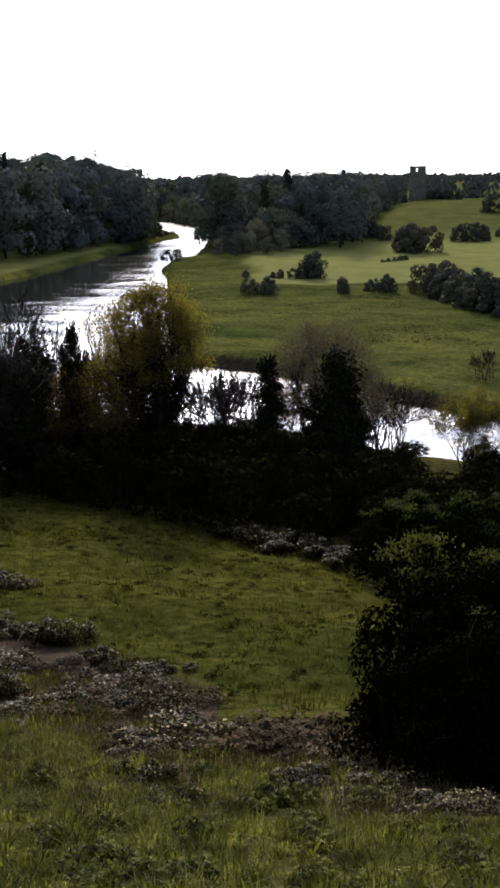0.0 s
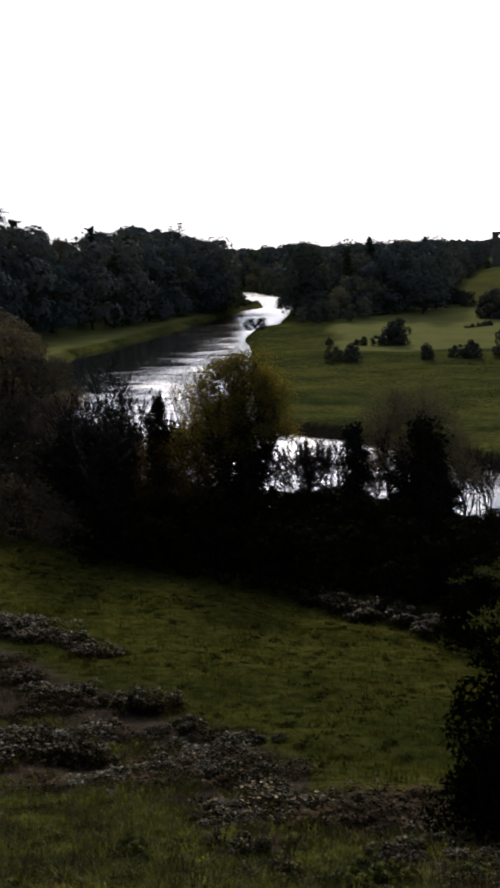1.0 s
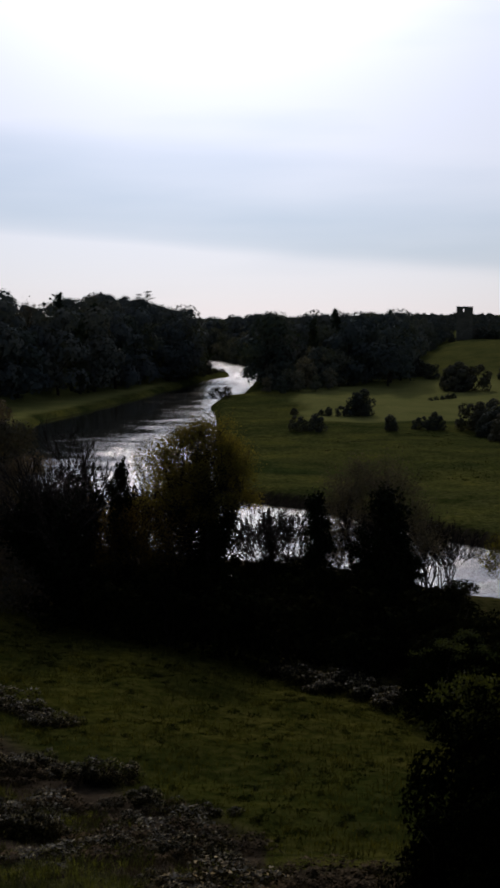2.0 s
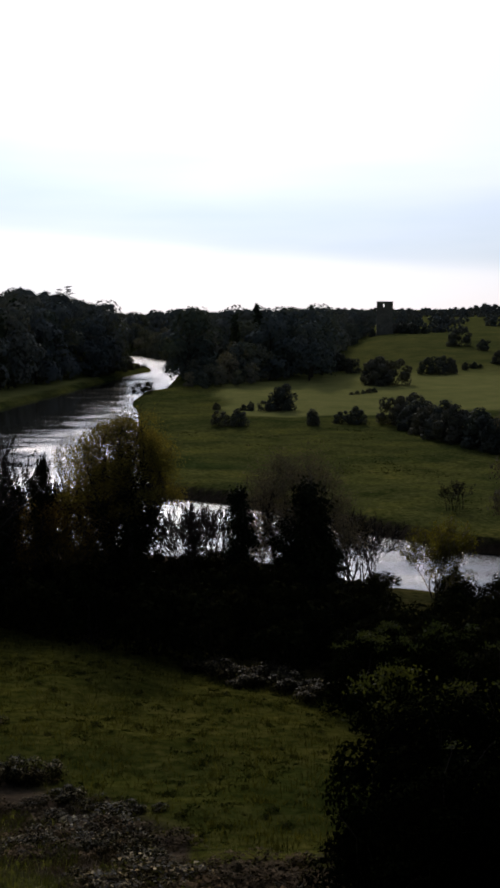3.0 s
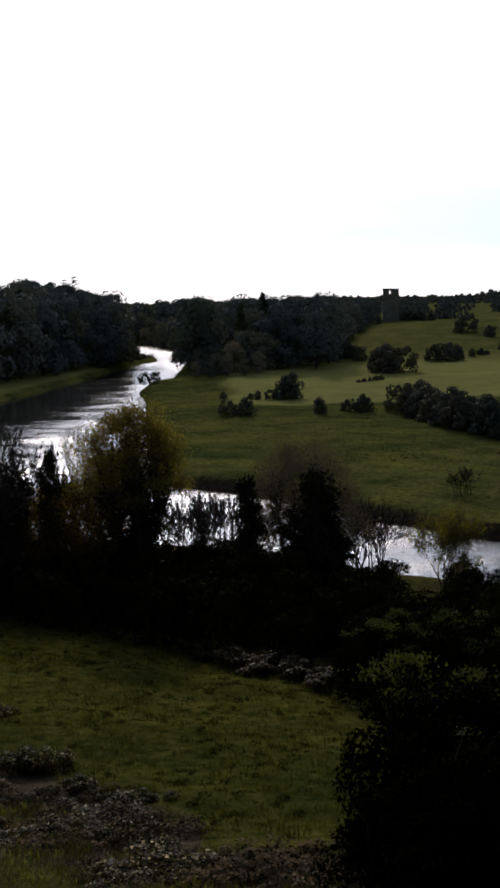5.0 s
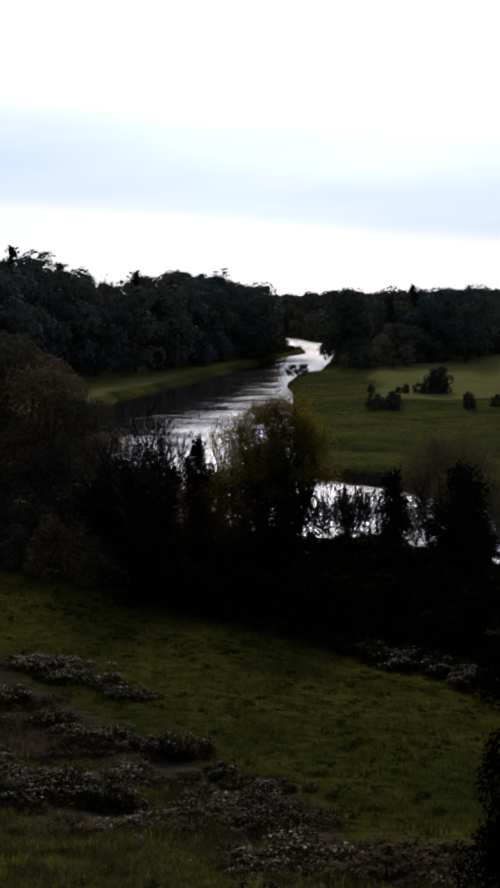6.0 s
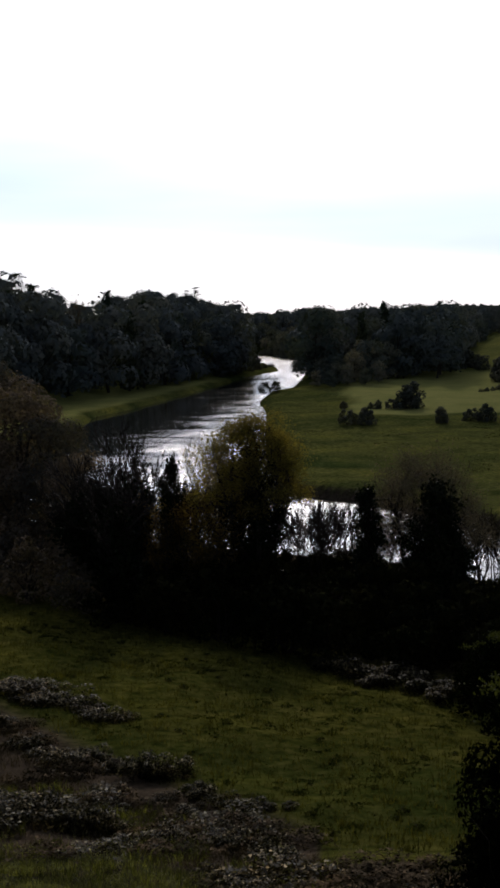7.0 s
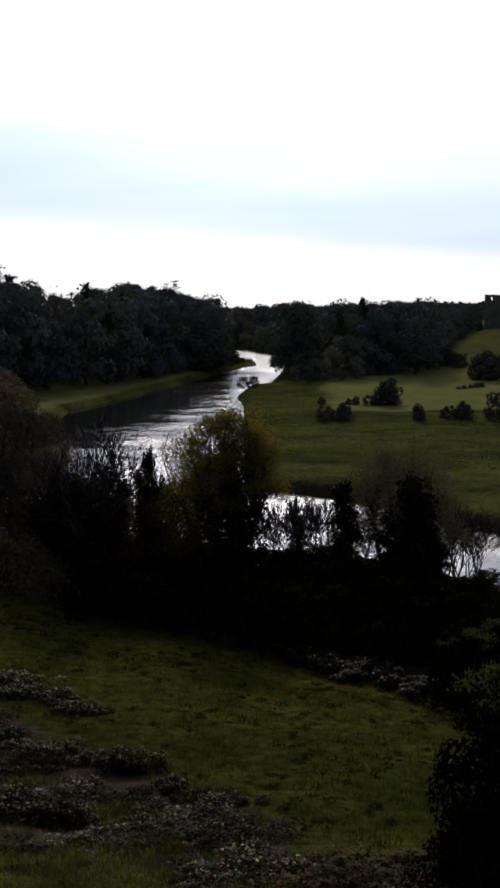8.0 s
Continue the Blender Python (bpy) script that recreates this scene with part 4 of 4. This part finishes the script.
column = ivy_column("ivy_clad_stump", "upright dead trunk smothered in dark ivy", 75, 9.6, 2.2, 6500)
column2 = ivy_column("ivy_clad_stump", "upright dead trunk smothered in dark ivy", 79, 9.6, 2.6, 7500)
yellow = branching_tree("sallow_bush", "round sallow bush in yellow-green leaf by the water", 76, 6.9, M_SALLOW, 0.14, 3, stems=5, depth=4, spread=0.6, rise=0.14, girth=0.014, scatter=0.25, tilt=0.6, thin=0.02, bark=M_PALE)
place(bare, -15.5, 87, (1.2, 1.2, 1.14))
place(willow, -6.9, 90, (1.14, 1.1, 1.0))
place(sapling, -10.3, 92)
place(sapling, -9.2, 91.5, (0.95, 0.95, 0.98), 2.2)
place(sapling, -12.5, 95, (0.8, 0.8, 0.75))
place(brown, 5.6, 92)
place(column, 1.4, 88, (0.8, 0.8, 1.0))
place(column2, 6.3, 88, (1.1, 1.1, 1.05))
place(column, 5.1, 88.4, (0.95, 0.95, 0.74), 2.0)
place(column2, 7.0, 88.3, (0.85, 0.85, 0.80), 4.0)
place(column, 7.7, 88.6, (0.9, 0.9, 0.62), 5.0)
place(column, -13.2, 90, (0.62, 0.62, 1.16))
place(yellow, 17.4, 97, (0.95, 0.95, 1.0))
lace = branching_tree("bare_shrub", "leafless twiggy shrub at the water's edge", 77, 7.5, M_BUD, 0.10, 0, stems=4, depth=4, spread=0.6, rise=0.12, girth=0.011, tilt=0.5, bark=M_TWIG, thin=0.026, kids=(3, 3))
for x, y, s in [(-3.2, 99, 1.0), (-0.5, 98, 0.95), (-2.0, 96.5, 0.95), (0.6, 97, 0.85), (-4.2, 97.5, 0.95), (-1.2, 100, 1.0), (3.2, 98, 0.85), (11, 97, 0.9), (9, 95, 0.85), (12, 98.5, 0.85), (10.4, 99, 0.9), (12.9, 99.5, 0.7), (-18, 96, 1.1), (-12, 98, 1.1), (-11.3, 95, 1.3), (-9.9, 94.5, 1.25), (-12.6, 96, 1.2), (-15, 97, 1.2)]:
    place(lace, x, y, (s, s, s))
for x, y, s in [(27.4, 142, 0.52), (28.4, 142.6, 0.45), (26.7, 141.6, 0.4)]:
    place(lace, x, y, (s, s, s))

brush = branching_tree("sallow_bush", "tall sallow bush in brown-green bud beside the river", 78, 9.8, M_BROWN, 0.14, 4, stems=6, depth=3, spread=0.55, rise=0.15, girth=0.012, scatter=0.3, tilt=0.45, kids=(4, 5))
place(brush, -12.6, 88)
place(brush, -10.6, 89, (0.8, 0.8, 0.72), 3.0)
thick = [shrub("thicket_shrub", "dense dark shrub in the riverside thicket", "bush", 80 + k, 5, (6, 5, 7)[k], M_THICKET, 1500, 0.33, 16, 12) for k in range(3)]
brown_thick = [shrub("thicket_shrub", "brown budding shrub in the riverside thicket", "bush", 84 + k, 5, (6, 7)[k], M_BUD, 1700, 0.27, 16, 14) for k in range(2)]
rng1 = random.Random(9)
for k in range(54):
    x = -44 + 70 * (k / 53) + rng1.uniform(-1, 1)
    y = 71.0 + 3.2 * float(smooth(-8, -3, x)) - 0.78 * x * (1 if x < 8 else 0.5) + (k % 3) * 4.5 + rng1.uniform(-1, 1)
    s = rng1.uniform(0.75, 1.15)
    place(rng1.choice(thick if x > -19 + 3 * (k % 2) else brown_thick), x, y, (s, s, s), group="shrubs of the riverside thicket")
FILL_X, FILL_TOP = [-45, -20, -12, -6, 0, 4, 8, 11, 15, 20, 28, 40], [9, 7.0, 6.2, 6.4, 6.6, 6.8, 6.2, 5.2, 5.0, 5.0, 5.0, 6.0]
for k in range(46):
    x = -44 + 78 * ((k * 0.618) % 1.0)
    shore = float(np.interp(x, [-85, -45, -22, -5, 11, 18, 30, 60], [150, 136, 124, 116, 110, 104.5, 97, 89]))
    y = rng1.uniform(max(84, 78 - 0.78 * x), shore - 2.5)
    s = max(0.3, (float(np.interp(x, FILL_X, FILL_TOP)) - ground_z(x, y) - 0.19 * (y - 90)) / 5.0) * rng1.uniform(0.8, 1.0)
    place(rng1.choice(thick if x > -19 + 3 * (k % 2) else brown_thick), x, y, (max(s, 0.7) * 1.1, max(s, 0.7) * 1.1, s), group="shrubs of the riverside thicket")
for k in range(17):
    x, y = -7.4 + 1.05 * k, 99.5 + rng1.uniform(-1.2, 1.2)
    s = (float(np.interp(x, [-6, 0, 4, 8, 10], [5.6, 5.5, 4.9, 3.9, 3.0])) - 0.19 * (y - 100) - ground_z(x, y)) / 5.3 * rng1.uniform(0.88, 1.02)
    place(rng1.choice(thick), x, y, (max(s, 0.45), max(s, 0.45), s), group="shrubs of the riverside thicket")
place(thick[0], 19.4, 99, (0.72, 0.72, 0.52))
place(thick[1], 23.4, 99, (0.55, 0.55, 0.58))
place(thick[2], 27.6, 95, (0.8, 0.8, 0.6))
place(thick[0], -22.2, 331, (0.78, 0.78, 0.74), label="low dark bush on a spit in the river")
place(thick[1], -19.4, 332, (0.72, 0.72, 0.70), label="low dark bush on a spit in the river")
big_brown = broad_tree("alder_tree", "brownish budding tree in the riverside belt", "tree", 90, 16, 9, M_BUD, 9500, 0.27, 0.06, 26, lean=0.3)
for x, y, s in [(-25.6, 104, 0.92), (-29, 106, 1.08), (-35, 111, 1.24), (-40, 116, 1.3), (-32, 113, 1.15), (-22.4, 99, 0.72), (32.5, 124, 1.12), (36, 127, 1.2), (31.5, 119.5, 0.6), (36, 100, 1.1)]:
    place(big_brown, x, y, (s, s, s))

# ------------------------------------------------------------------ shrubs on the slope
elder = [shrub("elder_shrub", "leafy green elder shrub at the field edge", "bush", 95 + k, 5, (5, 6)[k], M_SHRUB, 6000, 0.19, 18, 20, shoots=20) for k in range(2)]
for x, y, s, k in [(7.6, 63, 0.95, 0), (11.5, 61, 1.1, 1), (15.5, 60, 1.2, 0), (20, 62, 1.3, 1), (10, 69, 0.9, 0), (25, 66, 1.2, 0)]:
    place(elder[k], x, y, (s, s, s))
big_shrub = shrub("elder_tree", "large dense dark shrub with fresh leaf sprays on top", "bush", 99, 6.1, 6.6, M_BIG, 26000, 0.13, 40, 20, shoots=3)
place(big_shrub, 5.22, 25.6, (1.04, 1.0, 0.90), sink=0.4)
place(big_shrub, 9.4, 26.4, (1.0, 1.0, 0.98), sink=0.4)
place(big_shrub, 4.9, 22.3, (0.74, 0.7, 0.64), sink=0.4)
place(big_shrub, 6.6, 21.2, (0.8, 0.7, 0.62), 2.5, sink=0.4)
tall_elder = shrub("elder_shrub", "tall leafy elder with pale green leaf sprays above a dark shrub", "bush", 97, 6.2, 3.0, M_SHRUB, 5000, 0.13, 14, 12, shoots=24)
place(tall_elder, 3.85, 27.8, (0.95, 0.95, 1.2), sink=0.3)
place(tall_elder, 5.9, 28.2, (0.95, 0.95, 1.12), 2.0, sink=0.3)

brams = [bramble("bramble_bush", "brown and grey-leaved bramble tangle on the rough slope", 110 + k, (0.75, 0.95, 0.6)[k], (2.4, 2.0, 2.8)[k], M_BRAMBLE, 900, 0.100, 13, M_OLD_SHADED) for k in range(3)]
brack = bramble("bracken_patch", "brown dead bracken on the slope", 115, 0.45, 2.4, M_BRACKEN, 640, 0.095, 9, M_OLD_SHADED)
# the docks' dark leaf colour stands for their backlit, shaded near sides
dock = bramble("dock_plant", "low dark dock rosette in the pasture", 119, 0.24, 0.6, M_RUSH, 64, 0.11, 3)
rng4 = random.Random(41)
for k in range(170):
    y = math.sqrt(rng4.uniform(38 ** 2, 84 ** 2))
    x = y * rng4.uniform(-0.35, 0.12)
    if y + 1.18 * x < 37 or y + 0.78 * x > 73:
        continue
    s = rng4.uniform(0.4, 1.05)
    if rng4.random() < 0.5 and lumps(x, y, 4.0, 3) < 0.1:
        continue
    place(dock, x, y, (s, s, s * 0.8), sink=0.02, group="docks of the pasture")
weed = bramble("weed_clump", "leafy grey-green weeds among the rough grass", 118, 0.42, 1.2, M_WEED, 420, 0.085, 16, M_RUSH)
rng2 = random.Random(12)
for k in range(60):
    y = rng2.uniform(11, 25)
    s = rng2.uniform(0.35, 0.75)
    place(weed, y * rng2.uniform(-0.36, 0.24), y, (s, s, s), sink=0.05, group="weeds of the slope")
# mounds: place, width and height
for x, y, s in [(0.4, 18.4, 0.95), (0.9, 18.8, 0.7), (-0.7, 14.9, 0.6), (2.9, 15.1, 0.6), (-4.1, 21.8, 0.8), (-2.2, 16.4, 0.6), (0.0, 17.6, 0.7)]:
    place(weed, x, y, (s, s, s * 1.4), sink=0.05, group="weeds of the slope")
RIDGE = [(-17.0, 57.6, 3.5, 1.0), (-15.0, 56.3, 2.5, 1.0), (-13.6, 56.4, 2.8, 1.0), (-11.5, 53.9, 2.1, 1.1), (-16.2, 51.9, 2.6, 1.1), (-13.3, 48.5, 1.7, 1.0), (-11.9, 47.3, 1.9, 0.8), (-10.5, 46.5, 2.4, 1.2), (-8.3, 45.4, 2.3, 1.4), (-7.4, 45.6, 1.4, 1.1), (-5.7, 42.6, 1.9, 1.0), (-4.6, 41.7, 1.3, 0.7), (-3.2, 41.8, 1.5, 0.7)]
NEAR = [(-12.9, 40.4, 1.9, 1.1), (-10.3, 37.6, 2.1, 1.4), (-8.6, 36.8, 2.1, 1.5), (-8.0, 36.8, 1.5, 1.3), (-5.6, 34.7, 2.1, 1.0), (-4.8, 33.7, 1.0, 0.6), (-3.2, 34.8, 2.0, 1.4), (-2.2, 33.0, 1.5, 1.0), (-2.7, 27.5, 1.7, 0.7), (-3.9, 30.9, 1.1, 0.6), (-2.2, 22.8, 1.2, 0.9), (-1.0, 18.2, 0.9, 0.7), (-1.5, 20.5, 0.9, 0.6), (2.0, 25.5, 1.6, 0.7), (2.7, 21.5, 1.4, 0.5), (1.3, 22.2, 1.4, 0.6), (3.2, 17.6, 1.4, 0.4), (3.8, 17.6, 1.1, 0.5), (0.9, 26.3, 1.4, 0.6), (3.2, 21.3, 1.2, 0.5), (2.4, 23.7, 1.2, 0.6)]
for x, y, w, h in RIDGE + NEAR:
    low = rng2.uniform(0.85, 1.1)
    place(rng2.choice(brams), x, y + 0.3 * w, (w * 0.44, w * 0.40, h * 0.72 * low), sink=0.06, group="brambles of the slope")
    for k in range(3):
        q = rng2.uniform(0.45, 0.75)
        place(rng2.choice(brams + brams + [brack]), x + (k - 1 + rng2.uniform(-0.3, 0.3)) * 0.5 * w, y + rng2.uniform(0.0, 0.6) * w, (w * q * 0.46, w * q * 0.42, h * q * rng2.uniform(0.55, 0.9)), sink=0.06, group="brambles of the slope")
for k in range(34):
    y = rng2.uniform(17, 33)
    x = y * rng2.uniform(-0.2, 0.2)
    if abs(y - 27 + 2.4 * x) < 5:
        place(rng2.choice(brams + [brack]), x, y, (0.3, 0.3, rng2.uniform(0.2, 0.45)), sink=0.05, group="brambles of the slope")
for x, y in [(-0.3, 27.2), (0.5, 28.2), (1.3, 26.6), (2.0, 26.2), (0.9, 30), (2.2, 29), (-0.2, 31.5), (1.2, 32), (2.4, 31.8), (3.6, 31.5), (0.6, 30.5), (-12, 45), (-14, 50), (-8.5, 41), (-16, 52)]:
    for k in range(2):
        s = rng2.uniform(0.9, 1.3)
        place(brack, x + rng2.uniform(-0.8, 0.8), y + rng2.uniform(-0.8, 0.8), (s, s, s * 0.6), sink=0.05, group="bracken of the slope")
for k in range(90):
    y = rng2.uniform(29, 62)
    x = rng2.uniform(-0.38 * y, -1.5)
    if y + 1.18 * x > 35:
        continue
    s = rng2.uniform(0.5, 1.1)
    place(rng2.choice([brack, brack, brams[0], brams[2]]), x, y, (s * 1.3, s * 1.3, s * rng2.uniform(0.5, 0.9)), sink=0.05, group="bracken of the slope")
for x, y, s in [(0.3, 70.5, 1.2), (2.0, 69, 1.2), (3.8, 67.5, 1.2), (5.4, 66.8, 1.1), (-1.2, 72, 1.0), (1.2, 68, 0.8), (4.8, 65, 0.9), (3, 70, 1.3), (6.8, 65.6, 1.0)]:
    place(brams[1], x, y, (s * 1.3, s * 1.1, s), sink=0.05)


def blades(name, label, seed, spots, per, h, spread, width, mat):
    """Tufts of grass as one body of stuff."""
    rng = np.random.default_rng(seed)
    x, y = spots
    n = len(x) * per
    px, py = np.repeat(x, per) + rng.normal(0, spread, n), np.repeat(y, per) + rng.normal(0, spread, n)
    pz = height(px, py) - 0.02
    a = rng.uniform(0, 6.28, n)
    tall = h * rng.uniform(0.4, 1.3, n) * np.maximum(0.2, 1.0 + 0.7 * lumps(px, py, 0.33, 3) + 0.45 * lumps(px, py, 1.3, 6))
    lean = tall * rng.uniform(0.1, 1.3, n)
    dx, dy = np.cos(a), np.sin(a)
    w = width * rng.uniform(0.6, 1.4, n)
    foot = np.stack([px, py, pz], -1)
    side = np.stack([-dy, dx, 0 * dx], -1) * w[:, None] * 0.5
    bend = foot + np.stack([dx * lean * 0.35, dy * lean * 0.35, tall * 0.65], -1)
    tip = foot + np.stack([dx * lean, dy * lean, tall], -1)
    v = np.stack([foot - side, foot + side, bend + side * 0.8, bend - side * 0.8, tip], 1).reshape(-1, 3)
    b = (np.arange(n) * 5)[:, None]
    ob = new(name, mesh_of(name, v, [b + [0, 1, 2, 3], b + [3, 2, 4]], mat))
    tagged(ob, label, "grass", kind="stuff")


def wedge(rng, count, y0, y1, half=0.34, left=0.0):
    y = np.sqrt(rng.uniform(y0 ** 2, y1 ** 2, count))
    return y * rng.uniform(-half - left, half, count), y


def clumped(spots, size, keep, seed):
    x, y = spots
    pick = lumps(x, y, size, seed) + 0.6 * lumps(x, y, size * 0.37, seed + 1) > keep
    return x[pick], y[pick]


def grass_foot(spots):
    """The part of the near slope where grass wins over the brambles."""
    x, y = spots
    pick = y < np.interp(x, [-12.5, -9, -7, -4.4, -3, -1.8, -0.9, -0.3, 0.4, 1.6, 3.7, 6], [36.5, 33.7, 33.5, 31.5, 25, 21.2, 21, 25, 20, 17.5, 16.6, 16]) + 0.8 * lumps(x, y, 0.8, 2)
    return x[pick], y[pick]


def lower_slope(spots):
    x, y = spots
    pick = y + 1.18 * np.minimum(x, 0) < 34
    return x[pick], y[pick]


def grazed(spots):
    """The field beyond the bramble ground."""
    x, y = spots
    pick = y + 1.18 * np.minimum(x, 0) > 37 + 1.5 * lumps(x, y, 2.5)
    return x[pick], y[pick]


rg = np.random.default_rng(21)
def tussocks(name, label, seed, spots, per, h, wide, width, mat):
    """Clumps of grass whose blades arch outward from each clump's middle, as one body of stuff."""
    rng = np.random.default_rng(seed)
    x, y = spots
    size = np.repeat(rng.uniform(0.45, 1.3, len(x)), per)
    n = len(x) * per
    a, r = rng.uniform(0, 6.28, n), np.sqrt(rng.uniform(0, 1, n)) * wide * size
    dx, dy = np.cos(a), np.sin(a)
    px, py = np.repeat(x, per) + dx * r, np.repeat(y, per) + dy * r
    tall = h * size * rng.uniform(0.55, 1.15, n)
    lean = tall * (0.15 + 0.75 * r / (wide * size)) + rng.normal(0, 0.03, n)
    turn = a + rng.normal(0, 0.7, n)
    foot = np.stack([px, py, height(px, py) - 0.02], -1)
    wx, wy = np.cos(turn), np.sin(turn)
    side = np.stack([-wy, wx, 0 * wx], -1) * (width * rng.uniform(0.6, 1.4, n))[:, None] * 0.5
    bend = foot + np.stack([wx * lean * 0.4, wy * lean * 0.4, tall * 0.75], -1)
    tip = foot + np.stack([wx * lean * 1.1, wy * lean * 1.1, tall * rng.uniform(0.7, 1.05, n)], -1)
    v = np.stack([foot - side, foot + side, bend + side * 0.8, bend - side * 0.8, tip], 1).reshape(-1, 3)
    b = (np.arange(n) * 5)[:, None]
    tagged(new(name, mesh_of(name, v, [b + [0, 1, 2, 3], b + [3, 2, 4]], mat)), label, "grass", kind="stuff")


tussocks("rough_grass", "tussocks of long rough green grass on the near slope", 22, grass_foot(clumped(wedge(rg, 3000, 9, 36), 0.8, -0.35, 4)), 56, 0.30, 0.30, 0.015, M_GRASS)
blades("rough_grass", "short rough grass between the tussocks", 29, grass_foot(wedge(rg, 7600, 9, 34)), 7, 0.15, 0.16, 0.017, M_GRASS)
blades("rough_grass", "long rough grass between the brambles", 27, lower_slope(clumped(wedge(rg, 3600, 22, 44, 0.15, 0.22), 0.9, -0.25, 9)), 9, 0.24, 0.18, 0.020, M_GRASS)
blades("dry_grass", "pale dry stalks among the rough grass", 25, clumped(wedge(rg, 1600, 9, 36), 0.9, -0.1, 7), 5, 0.26, 0.12, 0.009, M_STRAW)
blades("dead_grass", "matted brown dead grass between the brambles", 28, lower_slope(wedge(rg, 7400, 17, 64, 0.2, 0.2)), 11, 0.21, 0.22, 0.022, M_BRACKEN)
blades("field_grass", "grazed grass of the sloping field", 23, grazed(wedge(rg, 8600, 34, 92)), 8, 0.21, 0.30, 0.03, M_FIELD)
tussocks("rushes", "dark green grass tufts scattered over the field", 24, grazed(clumped(wedge(rg, 1700, 34, 84), 2.2, -0.2, 2)), 24, 0.10, 0.30, 0.065, M_TUFT)
blades("meadow_tussocks", "dark tussocks and sedge scattered over the river meadow", 26, clumped((rg.uniform(-10, 60, 3000), rg.uniform(140, 262, 3000)), 9.0, 0.45, 5), 6, 0.16, 0.5, 0.10, M_RUSH)
ra, rr = rg.uniform(0, 6.28, 900), np.sqrt(rg.uniform(0.5, 9.5 ** 2, 900))
tussocks("rough_grass", "rough grass round the viewpoint on the hillside", 31, (rr * np.cos(ra), rr * np.sin(ra) - 1.0), 16, 0.22, 0.24, 0.016, M_GRASS)
